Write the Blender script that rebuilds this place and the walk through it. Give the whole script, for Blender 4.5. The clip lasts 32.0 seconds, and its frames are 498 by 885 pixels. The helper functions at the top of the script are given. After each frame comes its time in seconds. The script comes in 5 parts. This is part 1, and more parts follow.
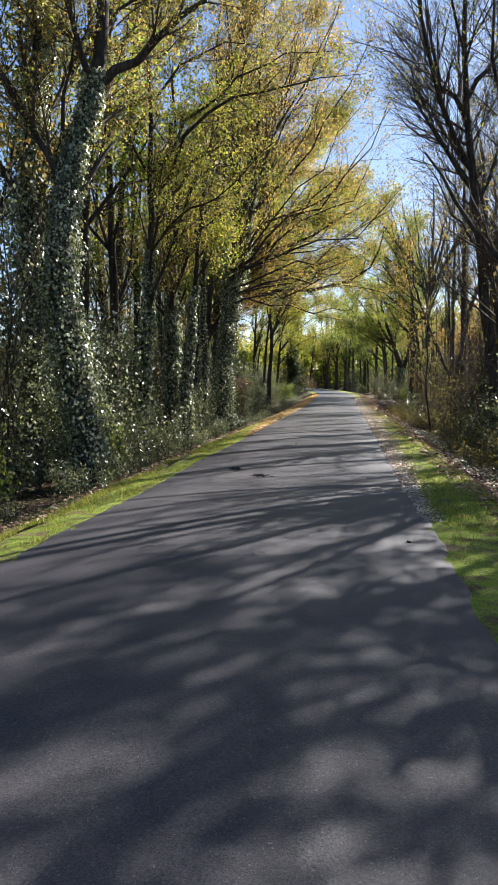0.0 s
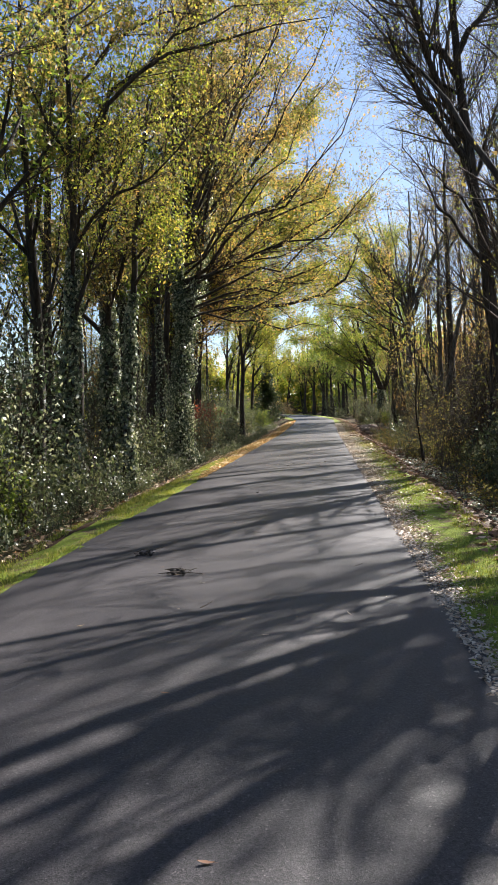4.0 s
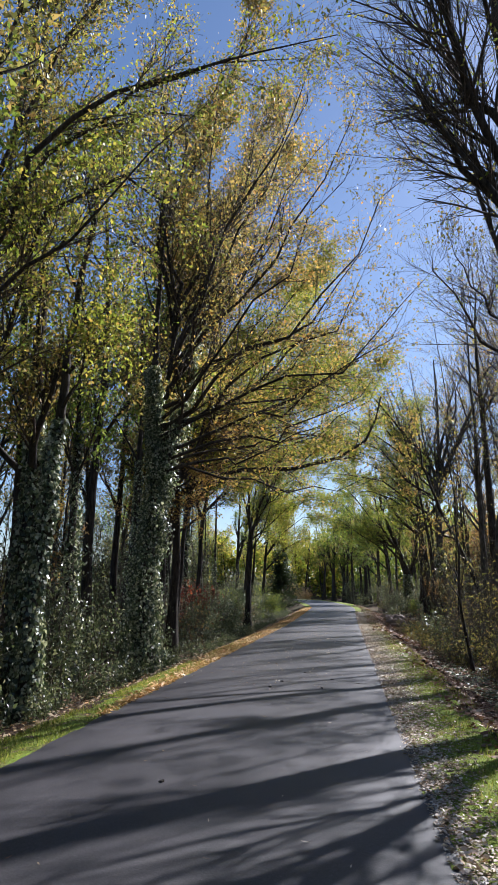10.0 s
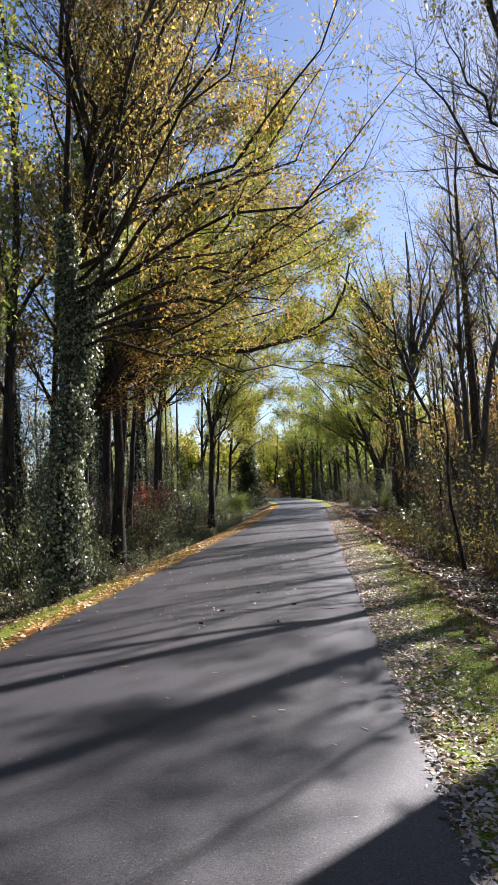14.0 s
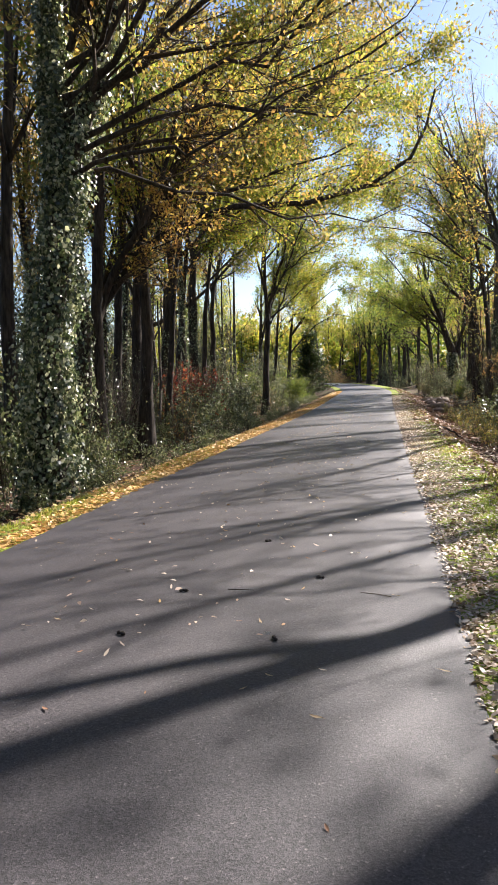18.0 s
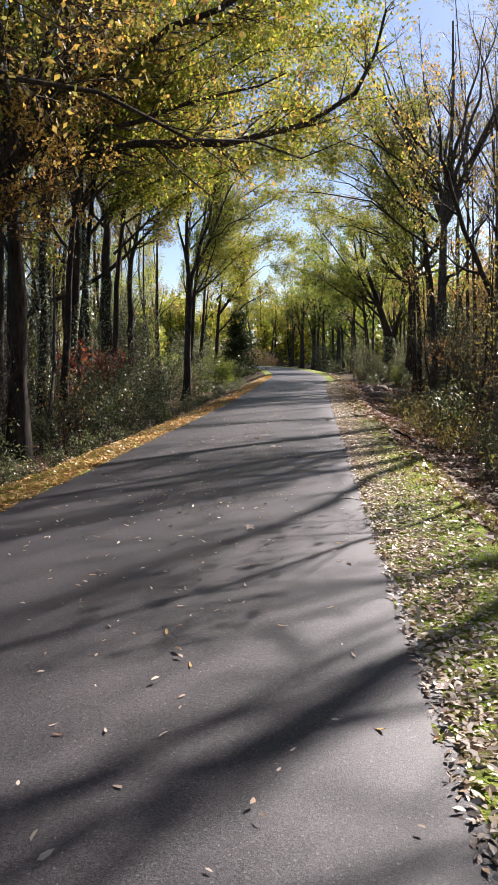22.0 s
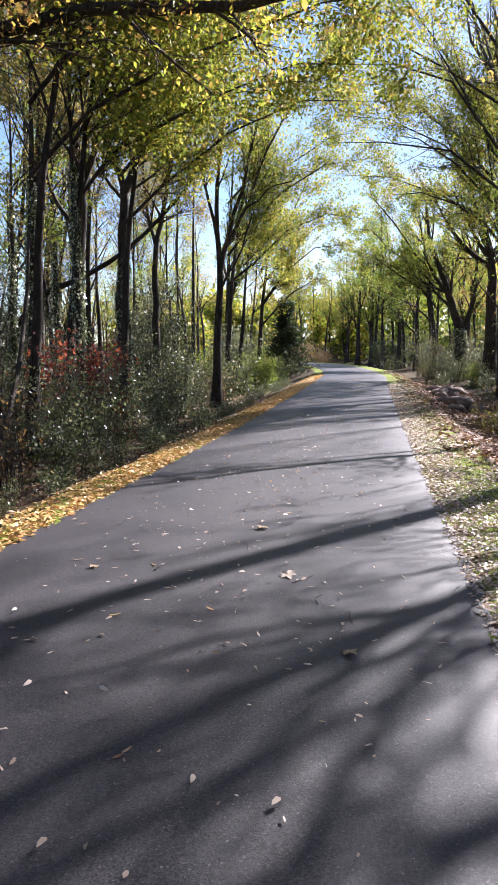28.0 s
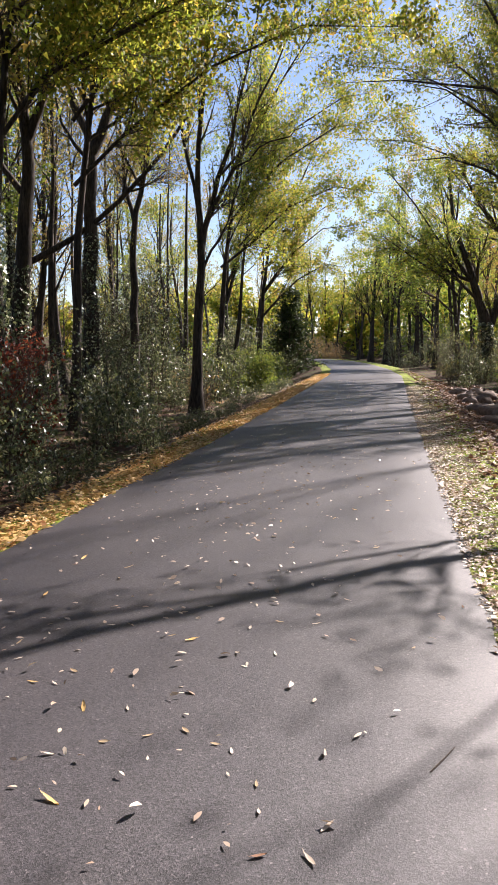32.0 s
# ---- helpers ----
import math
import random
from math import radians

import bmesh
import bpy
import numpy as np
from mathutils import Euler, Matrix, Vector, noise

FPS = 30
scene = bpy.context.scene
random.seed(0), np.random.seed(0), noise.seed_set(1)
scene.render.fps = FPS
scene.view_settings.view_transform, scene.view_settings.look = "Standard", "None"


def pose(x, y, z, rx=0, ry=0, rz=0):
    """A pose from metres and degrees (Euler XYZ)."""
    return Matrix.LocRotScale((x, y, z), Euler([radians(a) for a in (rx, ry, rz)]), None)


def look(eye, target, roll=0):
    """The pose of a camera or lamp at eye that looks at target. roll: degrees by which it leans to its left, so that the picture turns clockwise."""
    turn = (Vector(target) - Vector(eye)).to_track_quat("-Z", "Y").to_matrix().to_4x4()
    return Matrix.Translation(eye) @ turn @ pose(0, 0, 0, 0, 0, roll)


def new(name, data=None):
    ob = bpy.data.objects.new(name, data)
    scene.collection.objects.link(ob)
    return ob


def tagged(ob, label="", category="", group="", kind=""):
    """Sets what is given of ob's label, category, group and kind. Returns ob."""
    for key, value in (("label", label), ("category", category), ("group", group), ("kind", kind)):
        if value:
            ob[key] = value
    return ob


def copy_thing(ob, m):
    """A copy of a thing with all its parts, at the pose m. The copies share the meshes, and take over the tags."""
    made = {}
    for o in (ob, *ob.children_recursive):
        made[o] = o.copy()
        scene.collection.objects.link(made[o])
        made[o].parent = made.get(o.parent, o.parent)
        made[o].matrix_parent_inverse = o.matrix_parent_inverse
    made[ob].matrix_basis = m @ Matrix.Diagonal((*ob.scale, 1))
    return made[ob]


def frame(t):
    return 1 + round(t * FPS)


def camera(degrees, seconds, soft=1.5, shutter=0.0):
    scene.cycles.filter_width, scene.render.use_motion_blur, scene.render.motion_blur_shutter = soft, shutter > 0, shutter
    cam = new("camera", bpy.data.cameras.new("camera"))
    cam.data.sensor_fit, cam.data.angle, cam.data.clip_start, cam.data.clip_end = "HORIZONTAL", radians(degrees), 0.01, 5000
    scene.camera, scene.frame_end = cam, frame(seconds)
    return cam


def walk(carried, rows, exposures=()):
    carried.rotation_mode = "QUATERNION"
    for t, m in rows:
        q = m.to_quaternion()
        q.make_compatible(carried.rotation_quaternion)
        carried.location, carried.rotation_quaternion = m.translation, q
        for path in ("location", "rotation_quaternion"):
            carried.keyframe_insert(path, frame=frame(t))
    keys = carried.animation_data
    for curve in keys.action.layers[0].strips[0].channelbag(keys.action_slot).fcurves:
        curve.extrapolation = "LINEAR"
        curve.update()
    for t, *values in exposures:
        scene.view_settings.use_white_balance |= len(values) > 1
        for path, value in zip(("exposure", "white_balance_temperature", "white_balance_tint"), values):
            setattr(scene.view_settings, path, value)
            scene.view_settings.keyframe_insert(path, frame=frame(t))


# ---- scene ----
cam = camera(37.7, 32.0)
PATH = [
    (0, (0.988, 0.266, 1.603), (0.728, 2.243, 1.443), 0.6),
    (0.5, (0.969, 0.896, 1.615), (0.7, 2.872, 1.459), 0.2),
    (1, (1.043, 1.613, 1.649), (0.782, 3.593, 1.552), 0.6),
    (1.5, (1.073, 2.259, 1.648), (0.836, 4.244, 1.624), 0.1),
    (2, (1.123, 2.979, 1.626), (0.916, 4.968, 1.587), -0.5),
    (2.5, (1.068, 3.665, 1.579), (0.832, 5.651, 1.525), -1.2),
    (3, (1.068, 4.346, 1.585), (0.834, 6.331, 1.51), -1.4),
    (3.5, (1.0, 4.936, 1.591), (0.794, 6.924, 1.506), -1.7),
    (5.5, (1.328, 7.748, 1.653), (1.089, 9.733, 1.579), -0.1),
    (6, (1.402, 8.396, 1.644), (1.2, 10.385, 1.581), 0.3),
    (6.5, (1.413, 9.06, 1.605), (1.229, 11.05, 1.535), 0.5),
    (7, (1.39, 9.716, 1.576), (1.228, 11.708, 1.504), -0.2),
    (7.5, (1.345, 10.232, 1.606), (1.183, 12.225, 1.545), -0.2),
    (8, (1.318, 10.849, 1.62), (1.143, 12.841, 1.586), -0.7),
    (8.5, (1.332, 11.409, 1.629), (1.057, 13.387, 1.747), -0.6),
    (9, (1.305, 11.885, 1.625), (1.036, 13.839, 1.954), -1.1),
    (9.5, (1.343, 12.375, 1.623), (1.07, 14.302, 2.087), -0.1),
    (10, (1.338, 12.947, 1.622), (1.079, 14.887, 2.03), 0.4),
    (10.5, (1.372, 13.556, 1.61), (1.135, 15.519, 1.912), 0.3),
    (11, (1.368, 14.138, 1.617), (1.132, 16.105, 1.893), 0.0),
    (11.5, (1.409, 14.747, 1.606), (1.167, 16.716, 1.863), 0.2),
    (12, (1.362, 15.323, 1.579), (1.11, 17.293, 1.816), 0.3),
    (12.5, (1.377, 15.946, 1.561), (1.075, 17.912, 1.769), 0.2),
    (13, (1.348, 16.523, 1.564), (1.147, 18.505, 1.742), -0.8),
    (13.5, (1.361, 17.173, 1.55), (1.153, 19.156, 1.708), -1.9),
    (15.5, (1.457, 18.932, 1.482), (1.4, 20.931, 1.531), -2.3),
    (16, (1.43, 19.669, 1.487), (1.244, 21.661, 1.48), -2.2),
    (16.5, (1.464, 20.396, 1.47), (1.27, 22.386, 1.423), -1.9),
    (17, (1.499, 21.049, 1.452), (1.194, 23.019, 1.294), -1.0),
    (17.5, (1.496, 21.697, 1.481), (1.175, 23.663, 1.306), -1.0),
    (18, (1.49, 22.333, 1.509), (1.123, 24.292, 1.34), -1.0),
    (18.5, (1.477, 23.026, 1.522), (1.226, 25.003, 1.356), -0.7),
    (19, (1.453, 23.68, 1.552), (1.158, 25.652, 1.393), -0.1),
    (19.5, (1.405, 24.369, 1.546), (1.104, 26.339, 1.38), -0.0),
    (20, (1.369, 24.964, 1.544), (0.966, 26.916, 1.375), 0.8),
    (20.5, (1.353, 25.622, 1.563), (0.956, 27.574, 1.38), 0.8),
    (21, (1.388, 26.213, 1.584), (0.994, 28.164, 1.383), 0.6),
    (21.5, (1.38, 26.816, 1.598), (1.107, 28.785, 1.383), 0.1),
    (22, (1.405, 27.485, 1.61), (1.22, 29.464, 1.389), 0.1),
    (22.5, (1.328, 28.176, 1.581), (1.187, 30.16, 1.373), 0.0),
    (23, (1.276, 28.863, 1.582), (1.132, 30.847, 1.374), 0.8),
    (23.5, (1.218, 29.545, 1.57), (1.069, 31.528, 1.357), 0.9),
    (24, (1.242, 30.278, 1.581), (1.085, 32.26, 1.364), 1.1),
    (24.5, (1.228, 30.995, 1.576), (1.068, 32.976, 1.354), 0.4),
    (25, (1.282, 31.691, 1.57), (1.099, 33.669, 1.34), 0.3),
    (25.5, (1.29, 32.403, 1.538), (1.098, 34.38, 1.304), -0.3),
    (26, (1.37, 33.133, 1.537), (1.14, 35.105, 1.302), -0.1),
    (26.5, (1.361, 33.8, 1.533), (1.093, 35.768, 1.299), 0.1),
    (28.5, (1.175, 36.342, 1.725), (0.836, 38.299, 1.49), -0.1),
    (29, (1.162, 37.169, 1.736), (0.828, 39.126, 1.491), -0.3),
    (29.5, (1.13, 37.913, 1.738), (0.781, 39.866, 1.484), -0.4),
    (30, (1.214, 38.676, 1.78), (0.863, 40.63, 1.543), 0.1),
    (30.5, (1.198, 39.49, 1.732), (0.847, 41.445, 1.504), 0.4),
    (31, (1.234, 40.351, 1.74), (0.883, 42.308, 1.522), 0.7),
    (31.5, (1.185, 41.185, 1.732), (0.821, 43.138, 1.5), 0.5),
    (32, (1.247, 42.072, 1.707), (0.877, 44.022, 1.46), 0.5),
]
walk(cam, [(t, look(eye, target, roll)) for t, eye, target, roll in PATH],
     exposures=[(0, 1.58, 6030, 12), (1, 1.63, 6130, 12), (2, 1.33, 6030, 12), (3, 1.58, 6230, 12), (6, 1.48, 6130, 12), (7, 1.38, 6130, 15), (8, 1.38, 6080, 15), (9, 1.47, 5650, 17), (10, 1.12, 5600, 14), (11, 1.25, 5680, 17), (13, 1.42, 5760, 18), (16, 1.30, 6300, 16), (17, 1.55, 6350, 18), (18, 1.83, 6300, 15), (19, 1.48, 6350, 18), (20, 1.55, 6250, 17), (22, 1.40, 6250, 18), (23, 1.22, 6100, 20), (24, 1.45, 6200, 20), (25, 1.40, 6150, 20), (26, 1.60, 6150, 20), (28.5, 1.90, 5750, 20), (29.3, 1.86, 5800, 20), (30, 1.65, 6350, 20), (31, 1.68, 6350, 20), (32, 1.58, 6380, 20)])

# ---- world, sun, exposure ----
SUN_AZ, SUN_EL = 35.0, 34.0            # degrees to the right of the path's direction, and above the horizon
world = bpy.data.worlds.new("sky")
scene.world = world
world.use_nodes = True
wn = world.node_tree.nodes
sky = wn.new("ShaderNodeTexSky")
sky.sky_type, sky.sun_disc = "NISHITA", False
sky.sun_elevation, sky.sun_rotation = radians(SUN_EL), radians(SUN_AZ)
sky.air_density, sky.dust_density, sky.ozone_density = 1.0, 0.5, 2.0
wn["Background"].inputs[1].default_value = 0.054
world.node_tree.links.new(sky.outputs[0], wn["Background"].inputs[0])
sun = new("sun", bpy.data.lights.new("sun", "SUN"))
sun.data.energy, sun.data.angle, sun.data.color = 5.0, radians(0.55), (1.0, 0.93, 0.83)
to_sun = Vector((math.sin(radians(SUN_AZ)) * math.cos(radians(SUN_EL)), math.cos(radians(SUN_AZ)) * math.cos(radians(SUN_EL)), math.sin(radians(SUN_EL))))
sun.rotation_euler = to_sun.to_track_quat("Z", "Y").to_euler()


# ---- materials ----
def material(name):
    m = bpy.data.materials.new(name)
    m.use_nodes = True
    return m, m.node_tree.nodes, m.node_tree.links, m.node_tree.nodes["Principled BSDF"]


def noise_node(n, l, scale, detail=4.0, rough=0.6, stretch=None, coord="Object"):
    tc = n.new("ShaderNodeTexCoord")
    tex = n.new("ShaderNodeTexNoise")
    tex.inputs["Scale"].default_value, tex.inputs["Detail"].default_value, tex.inputs["Roughness"].default_value = scale, detail, rough
    if stretch:
        mp = n.new("ShaderNodeMapping")
        mp.inputs["Scale"].default_value = stretch
        l.new(tc.outputs[coord], mp.inputs[0])
        l.new(mp.outputs[0], tex.inputs[0])
    else:
        l.new(tc.outputs[coord], tex.inputs[0])
    return tex


def ramp_node(n, l, source, stops):
    r = n.new("ShaderNodeValToRGB")
    e = r.color_ramp.elements
    while len(e) < len(stops):
        e.new(0.5)
    for el, (p, c) in zip(e, stops):
        el.position, el.color = p, (*c, 1)
    l.new(source, r.inputs[0])
    return r


def mix_node(n, l, a, b, fac, mode="MIX"):
    m = n.new("ShaderNodeMix")
    m.data_type, m.blend_type = "RGBA", mode
    if isinstance(fac, float):
        m.inputs[0].default_value = fac
    else:
        l.new(fac, m.inputs[0])
    for s, i in ((a, 6), (b, 7)):
        if isinstance(s, tuple):
            m.inputs[i].default_value = (*s, 1)
        else:
            l.new(s, m.inputs[i])
    return m.outputs[2]


def bump_node(n, l, height, bsdf, strength, distance):
    b = n.new("ShaderNodeBump")
    b.inputs["Strength"].default_value, b.inputs["Distance"].default_value = strength, distance
    l.new(height, b.inputs["Height"])
    l.new(b.outputs[0], bsdf.inputs["Normal"])
    return b


def leaf_material(name, stops, rough=0.5, through_light=0.55, gloss=0.3):
    """A thin leaf: part of the light goes through it. The colour varies from leaf to leaf."""
    m, n, l, p = material(name)
    geo = n.new("ShaderNodeNewGeometry")
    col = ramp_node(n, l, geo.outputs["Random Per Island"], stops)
    fine = noise_node(n, l, 0.35, 3)
    tint = ramp_node(n, l, fine.outputs[0], [(0.3, (0.72, 0.75, 0.7)), (0.7, (1.15, 1.1, 1.0))])
    out = mix_node(n, l, col.outputs[0], tint.outputs[0], 1.0, "MULTIPLY")
    l.new(out, p.inputs["Base Color"])
    p.inputs["Roughness"].default_value = rough
    p.inputs["Specular IOR Level"].default_value = gloss
    if through_light > 0:
        t = n.new("ShaderNodeBsdfTranslucent")
        bright = mix_node(n, l, out, (1.48, 1.42, 1.12), 1.0, "MULTIPLY")
        l.new(bright, t.inputs[0])
        ms = n.new("ShaderNodeMixShader")
        ms.inputs[0].default_value = through_light
        l.new(p.outputs[0], ms.inputs[1])
        l.new(t.outputs[0], ms.inputs[2])
        l.new(ms.outputs[0], n["Material Output"].inputs[0])
    return m


def bark_material(name, dark, light, scale=1.0):
    m, n, l, p = material(name)
    a = noise_node(n, l, 9 * scale, 6, 0.65, (1.6, 1.6, 0.28))
    b = noise_node(n, l, 1.1, 3)
    c1 = ramp_node(n, l, a.outputs[0], [(0.32, dark), (0.68, light)])
    c2 = ramp_node(n, l, b.outputs[0], [(0.35, (0.6, 0.62, 0.58)), (0.7, (1.15, 1.1, 1.05))])
    l.new(mix_node(n, l, c1.outputs[0], c2.outputs[0], 1.0, "MULTIPLY"), p.inputs["Base Color"])
    p.inputs["Roughness"].default_value = 0.9
    p.inputs["Specular IOR Level"].default_value = 0.2
    bump_node(n, l, a.outputs[0], p, 0.8, 0.03)
    return m


def asphalt_material():
    m, n, l, p = material("asphalt")
    grain = noise_node(n, l, 210, 4, 0.8)
    chips = n.new("ShaderNodeTexVoronoi")
    chips.inputs["Scale"].default_value = 120
    l.new(n.new("ShaderNodeTexCoord").outputs["Object"], chips.inputs[0])
    big = noise_node(n, l, 0.55, 5, 0.6, (1.0, 0.45, 1.0))
    base = ramp_node(n, l, grain.outputs[0], [(0.3, (0.0175, 0.0162, 0.0185)), (0.5, (0.0475, 0.0432, 0.0465)), (0.75, (0.13, 0.118, 0.122))])
    patch = ramp_node(n, l, big.outputs[0], [(0.3, (0.78, 0.78, 0.82)), (0.7, (1.18, 1.15, 1.12))])
    chip = ramp_node(n, l, chips.outputs["Color"], [(0.05, (0.36, 0.36, 0.37)), (0.88, (1.35, 1.35, 1.35)), (0.96, (3.0, 2.9, 2.75))])
    c = mix_node(n, l, base.outputs[0], patch.outputs[0], 1.0, "MULTIPLY")
    l.new(mix_node(n, l, c, chip.outputs[0], 1.0, "MULTIPLY"), p.inputs["Base Color"])
    p.inputs["Roughness"].default_value = 0.57
    p.inputs["Specular IOR Level"].default_value = 0.44
    add = n.new("ShaderNodeMath")
    add.operation = "MULTIPLY_ADD"
    l.new(chips.outputs["Distance"], add.inputs[0])
    add.inputs[1].default_value = 0.35
    l.new(grain.outputs[0], add.inputs[2])
    bump_node(n, l, add.outputs[0], p, 0.7, 0.003)
    return m


def soil_material():
    """Forest floor: brown litter, moss and dark earth."""
    m, n, l, p = material("forest_floor")
    a = noise_node(n, l, 14, 6, 0.7)
    b = noise_node(n, l, 0.9, 4)
    c = noise_node(n, l, 60, 3)
    litter = ramp_node(n, l, a.outputs[0], [(0.3, (0.022, 0.014, 0.010)), (0.5, (0.062, 0.035, 0.024)), (0.72, (0.15, 0.085, 0.055))])
    moss = ramp_node(n, l, c.outputs[0], [(0.3, (0.03, 0.045, 0.012)), (0.7, (0.11, 0.14, 0.035))])
    fac = ramp_node(n, l, b.outputs[0], [(0.48, (0, 0, 0)), (0.62, (0.75, 0.75, 0.75))])
    l.new(mix_node(n, l, litter.outputs[0], moss.outputs[0], fac.outputs[0]), p.inputs["Base Color"])
    p.inputs["Roughness"].default_value = 0.95
    p.inputs["Specular IOR Level"].default_value = 0.1
    bump_node(n, l, a.outputs[0], p, 0.9, 0.05)
    return m


def stone_material():
    m, n, l, p = material("rock")
    a = noise_node(n, l, 6, 6, 0.65)
    col = ramp_node(n, l, a.outputs[0], [(0.3, (0.10, 0.068, 0.052)), (0.7, (0.31, 0.23, 0.18))])
    l.new(col.outputs[0], p.inputs["Base Color"])
    p.inputs["Roughness"].default_value = 0.9
    bump_node(n, l, a.outputs[0], p, 0.8, 0.04)
    return m


def verge_material():
    """Thin mossy turf with bare earth showing."""
    m, n, l, p = material("mossy_turf")
    a = noise_node(n, l, 3.2, 5, 0.65)
    b = noise_node(n, l, 40, 4, 0.7)
    turf = ramp_node(n, l, b.outputs[0], [(0.3, (0.08, 0.125, 0.016)), (0.5, (0.19, 0.25, 0.03)), (0.72, (0.34, 0.37, 0.06))])
    earth = ramp_node(n, l, b.outputs[0], [(0.3, (0.05, 0.034, 0.022)), (0.7, (0.20, 0.135, 0.08))])
    fac = ramp_node(n, l, a.outputs[0], [(0.36, (1, 1, 1)), (0.52, (0, 0, 0))])
    l.new(mix_node(n, l, turf.outputs[0], earth.outputs[0], fac.outputs[0]), p.inputs["Base Color"])
    p.inputs["Roughness"].default_value = 0.95
    p.inputs["Specular IOR Level"].default_value = 0.15
    bump_node(n, l, b.outputs[0], p, 1.0, 0.03)
    return m


TURF = verge_material()
ASPHALT, SOIL, ROCK = asphalt_material(), soil_material(), stone_material()
BARK = bark_material("bark_dark", (0.022, 0.018, 0.016), (0.105, 0.086, 0.073))
BARK_GREY = bark_material("bark_grey", (0.045, 0.040, 0.035), (0.20, 0.175, 0.15))
BRUSHWOOD = bark_material("brushwood", (0.06, 0.05, 0.043), (0.21, 0.175, 0.148), 3)
TWIG = bark_material("twig", (0.05, 0.04, 0.033), (0.16, 0.125, 0.10), 3)
L_OLIVE = leaf_material("leaf_olive", [(0.0, (0.12, 0.13, 0.045)), (0.4, (0.21, 0.20, 0.065)), (0.7, (0.31, 0.25, 0.085)), (0.9, (0.30, 0.19, 0.08)), (1.0, (0.40, 0.30, 0.08))])
L_LIME = leaf_material("leaf_lime", [(0.0, (0.11, 0.155, 0.03)), (0.5, (0.24, 0.285, 0.042)), (0.86, (0.42, 0.38, 0.07)), (1.0, (0.42, 0.28, 0.08))])
L_GREEN = leaf_material("leaf_green", [(0.0, (0.07, 0.115, 0.03)), (0.6, (0.175, 0.245, 0.045)), (1.0, (0.35, 0.37, 0.075))])
L_GOLD = leaf_material("leaf_gold", [(0.0, (0.36, 0.27, 0.075)), (0.5, (0.50, 0.36, 0.10)), (1.0, (0.50, 0.27, 0.09))])
L_RUST = leaf_material("leaf_rust", [(0.0, (0.17, 0.105, 0.06)), (0.6, (0.32, 0.19, 0.085)), (1.0, (0.42, 0.30, 0.12))])
L_RED = leaf_material("leaf_red", [(0.0, (0.075, 0.02, 0.018)), (0.75, (0.19, 0.047, 0.036)), (1.0, (0.38, 0.12, 0.06))])
# dark ivy green; the near-white top stops paint sun glints on random leaves
L_IVY_GLINTS = leaf_material("ivy_leaf_glints", [(0.0, (0.03, 0.052, 0.024)), (0.5, (0.085, 0.12, 0.055)), (0.72, (0.32, 0.36, 0.21)), (0.88, (0.62, 0.63, 0.50)), (1.0, (0.72, 0.72, 0.62))], 0.36, 0.32, 1.0)
L_PRIVET = leaf_material("evergreen_leaf", [(0.0, (0.034, 0.05, 0.026)), (0.55, (0.095, 0.12, 0.055)), (0.86, (0.22, 0.24, 0.13)), (1.0, (0.40, 0.39, 0.27))], 0.36, 0.35, 0.75)
L_CEDAR = leaf_material("cedar_needle", [(0.0, (0.022, 0.038, 0.016)), (1.0, (0.07, 0.095, 0.035))], 0.6, 0.25)
L_DRY = leaf_material("dry_leaf", [(0.0, (0.17, 0.10, 0.055)), (0.45, (0.36, 0.25, 0.15)), (0.8, (0.55, 0.44, 0.31)), (1.0, (0.40, 0.19, 0.07))], 0.6, 0.08)
L_PALE = leaf_material("pale_dry_leaf", [(0.0, (0.34, 0.24, 0.185)), (0.5, (0.56, 0.455, 0.39)), (0.9, (0.72, 0.635, 0.57)), (1.0, (0.46, 0.28, 0.16))], 0.5, 0.08)
L_BANK = leaf_material("bank_leaf", [(0.0, (0.12, 0.06, 0.04)), (0.5, (0.26, 0.13, 0.08)), (0.85, (0.42, 0.26, 0.17)), (1.0, (0.60, 0.48, 0.36))], 0.6, 0.08)
TAN = bark_material("dry_stalk", (0.28, 0.23, 0.14), (0.58, 0.50, 0.35), 3)
L_YELLOW = leaf_material("fallen_gold_leaf", [(0.0, (0.44, 0.25, 0.09)), (0.5, (0.66, 0.45, 0.19)), (0.85, (0.60, 0.36, 0.14)), (1.0, (0.40, 0.17, 0.07))], 0.5, 0.12)
GRASS = leaf_material("grass_blade", [(0.0, (0.11, 0.15, 0.025)), (0.55, (0.24, 0.28, 0.045)), (0.85, (0.36, 0.35, 0.09)), (1.0, (0.45, 0.36, 0.16))], 0.55, 0.4)


# ---- mesh tools ----
def unit(v):
    return v / np.maximum(np.linalg.norm(v, axis=-1, keepdims=True), 1e-9)


def mesh_of(name, verts, faces, mat, smooth=True):
    """A mesh from arrays: faces is (n, 3) or (n, 4)."""
    me = bpy.data.meshes.new(name)
    verts, faces = np.asarray(verts, np.float32), np.asarray(faces, np.int32)
    me.vertices.add(len(verts))
    me.vertices.foreach_set("co", verts.ravel())
    k = faces.shape[1]
    me.loops.add(faces.size)
    me.loops.foreach_set("vertex_index", faces.ravel())
    me.polygons.add(len(faces))
    me.polygons.foreach_set("loop_start", np.arange(0, faces.size, k, dtype=np.int32))
    me.polygons.foreach_set("use_smooth", np.full(len(faces), smooth))
    me.update(calc_edges=True)
    me.materials.append(mat)
    return me


def part(name, verts, faces, mat, parent=None, label="", smooth=True):
    ob = new(name, mesh_of(name, verts, faces, mat, smooth))
    if parent is not None:
        ob.parent = parent
    return tagged(ob, label)


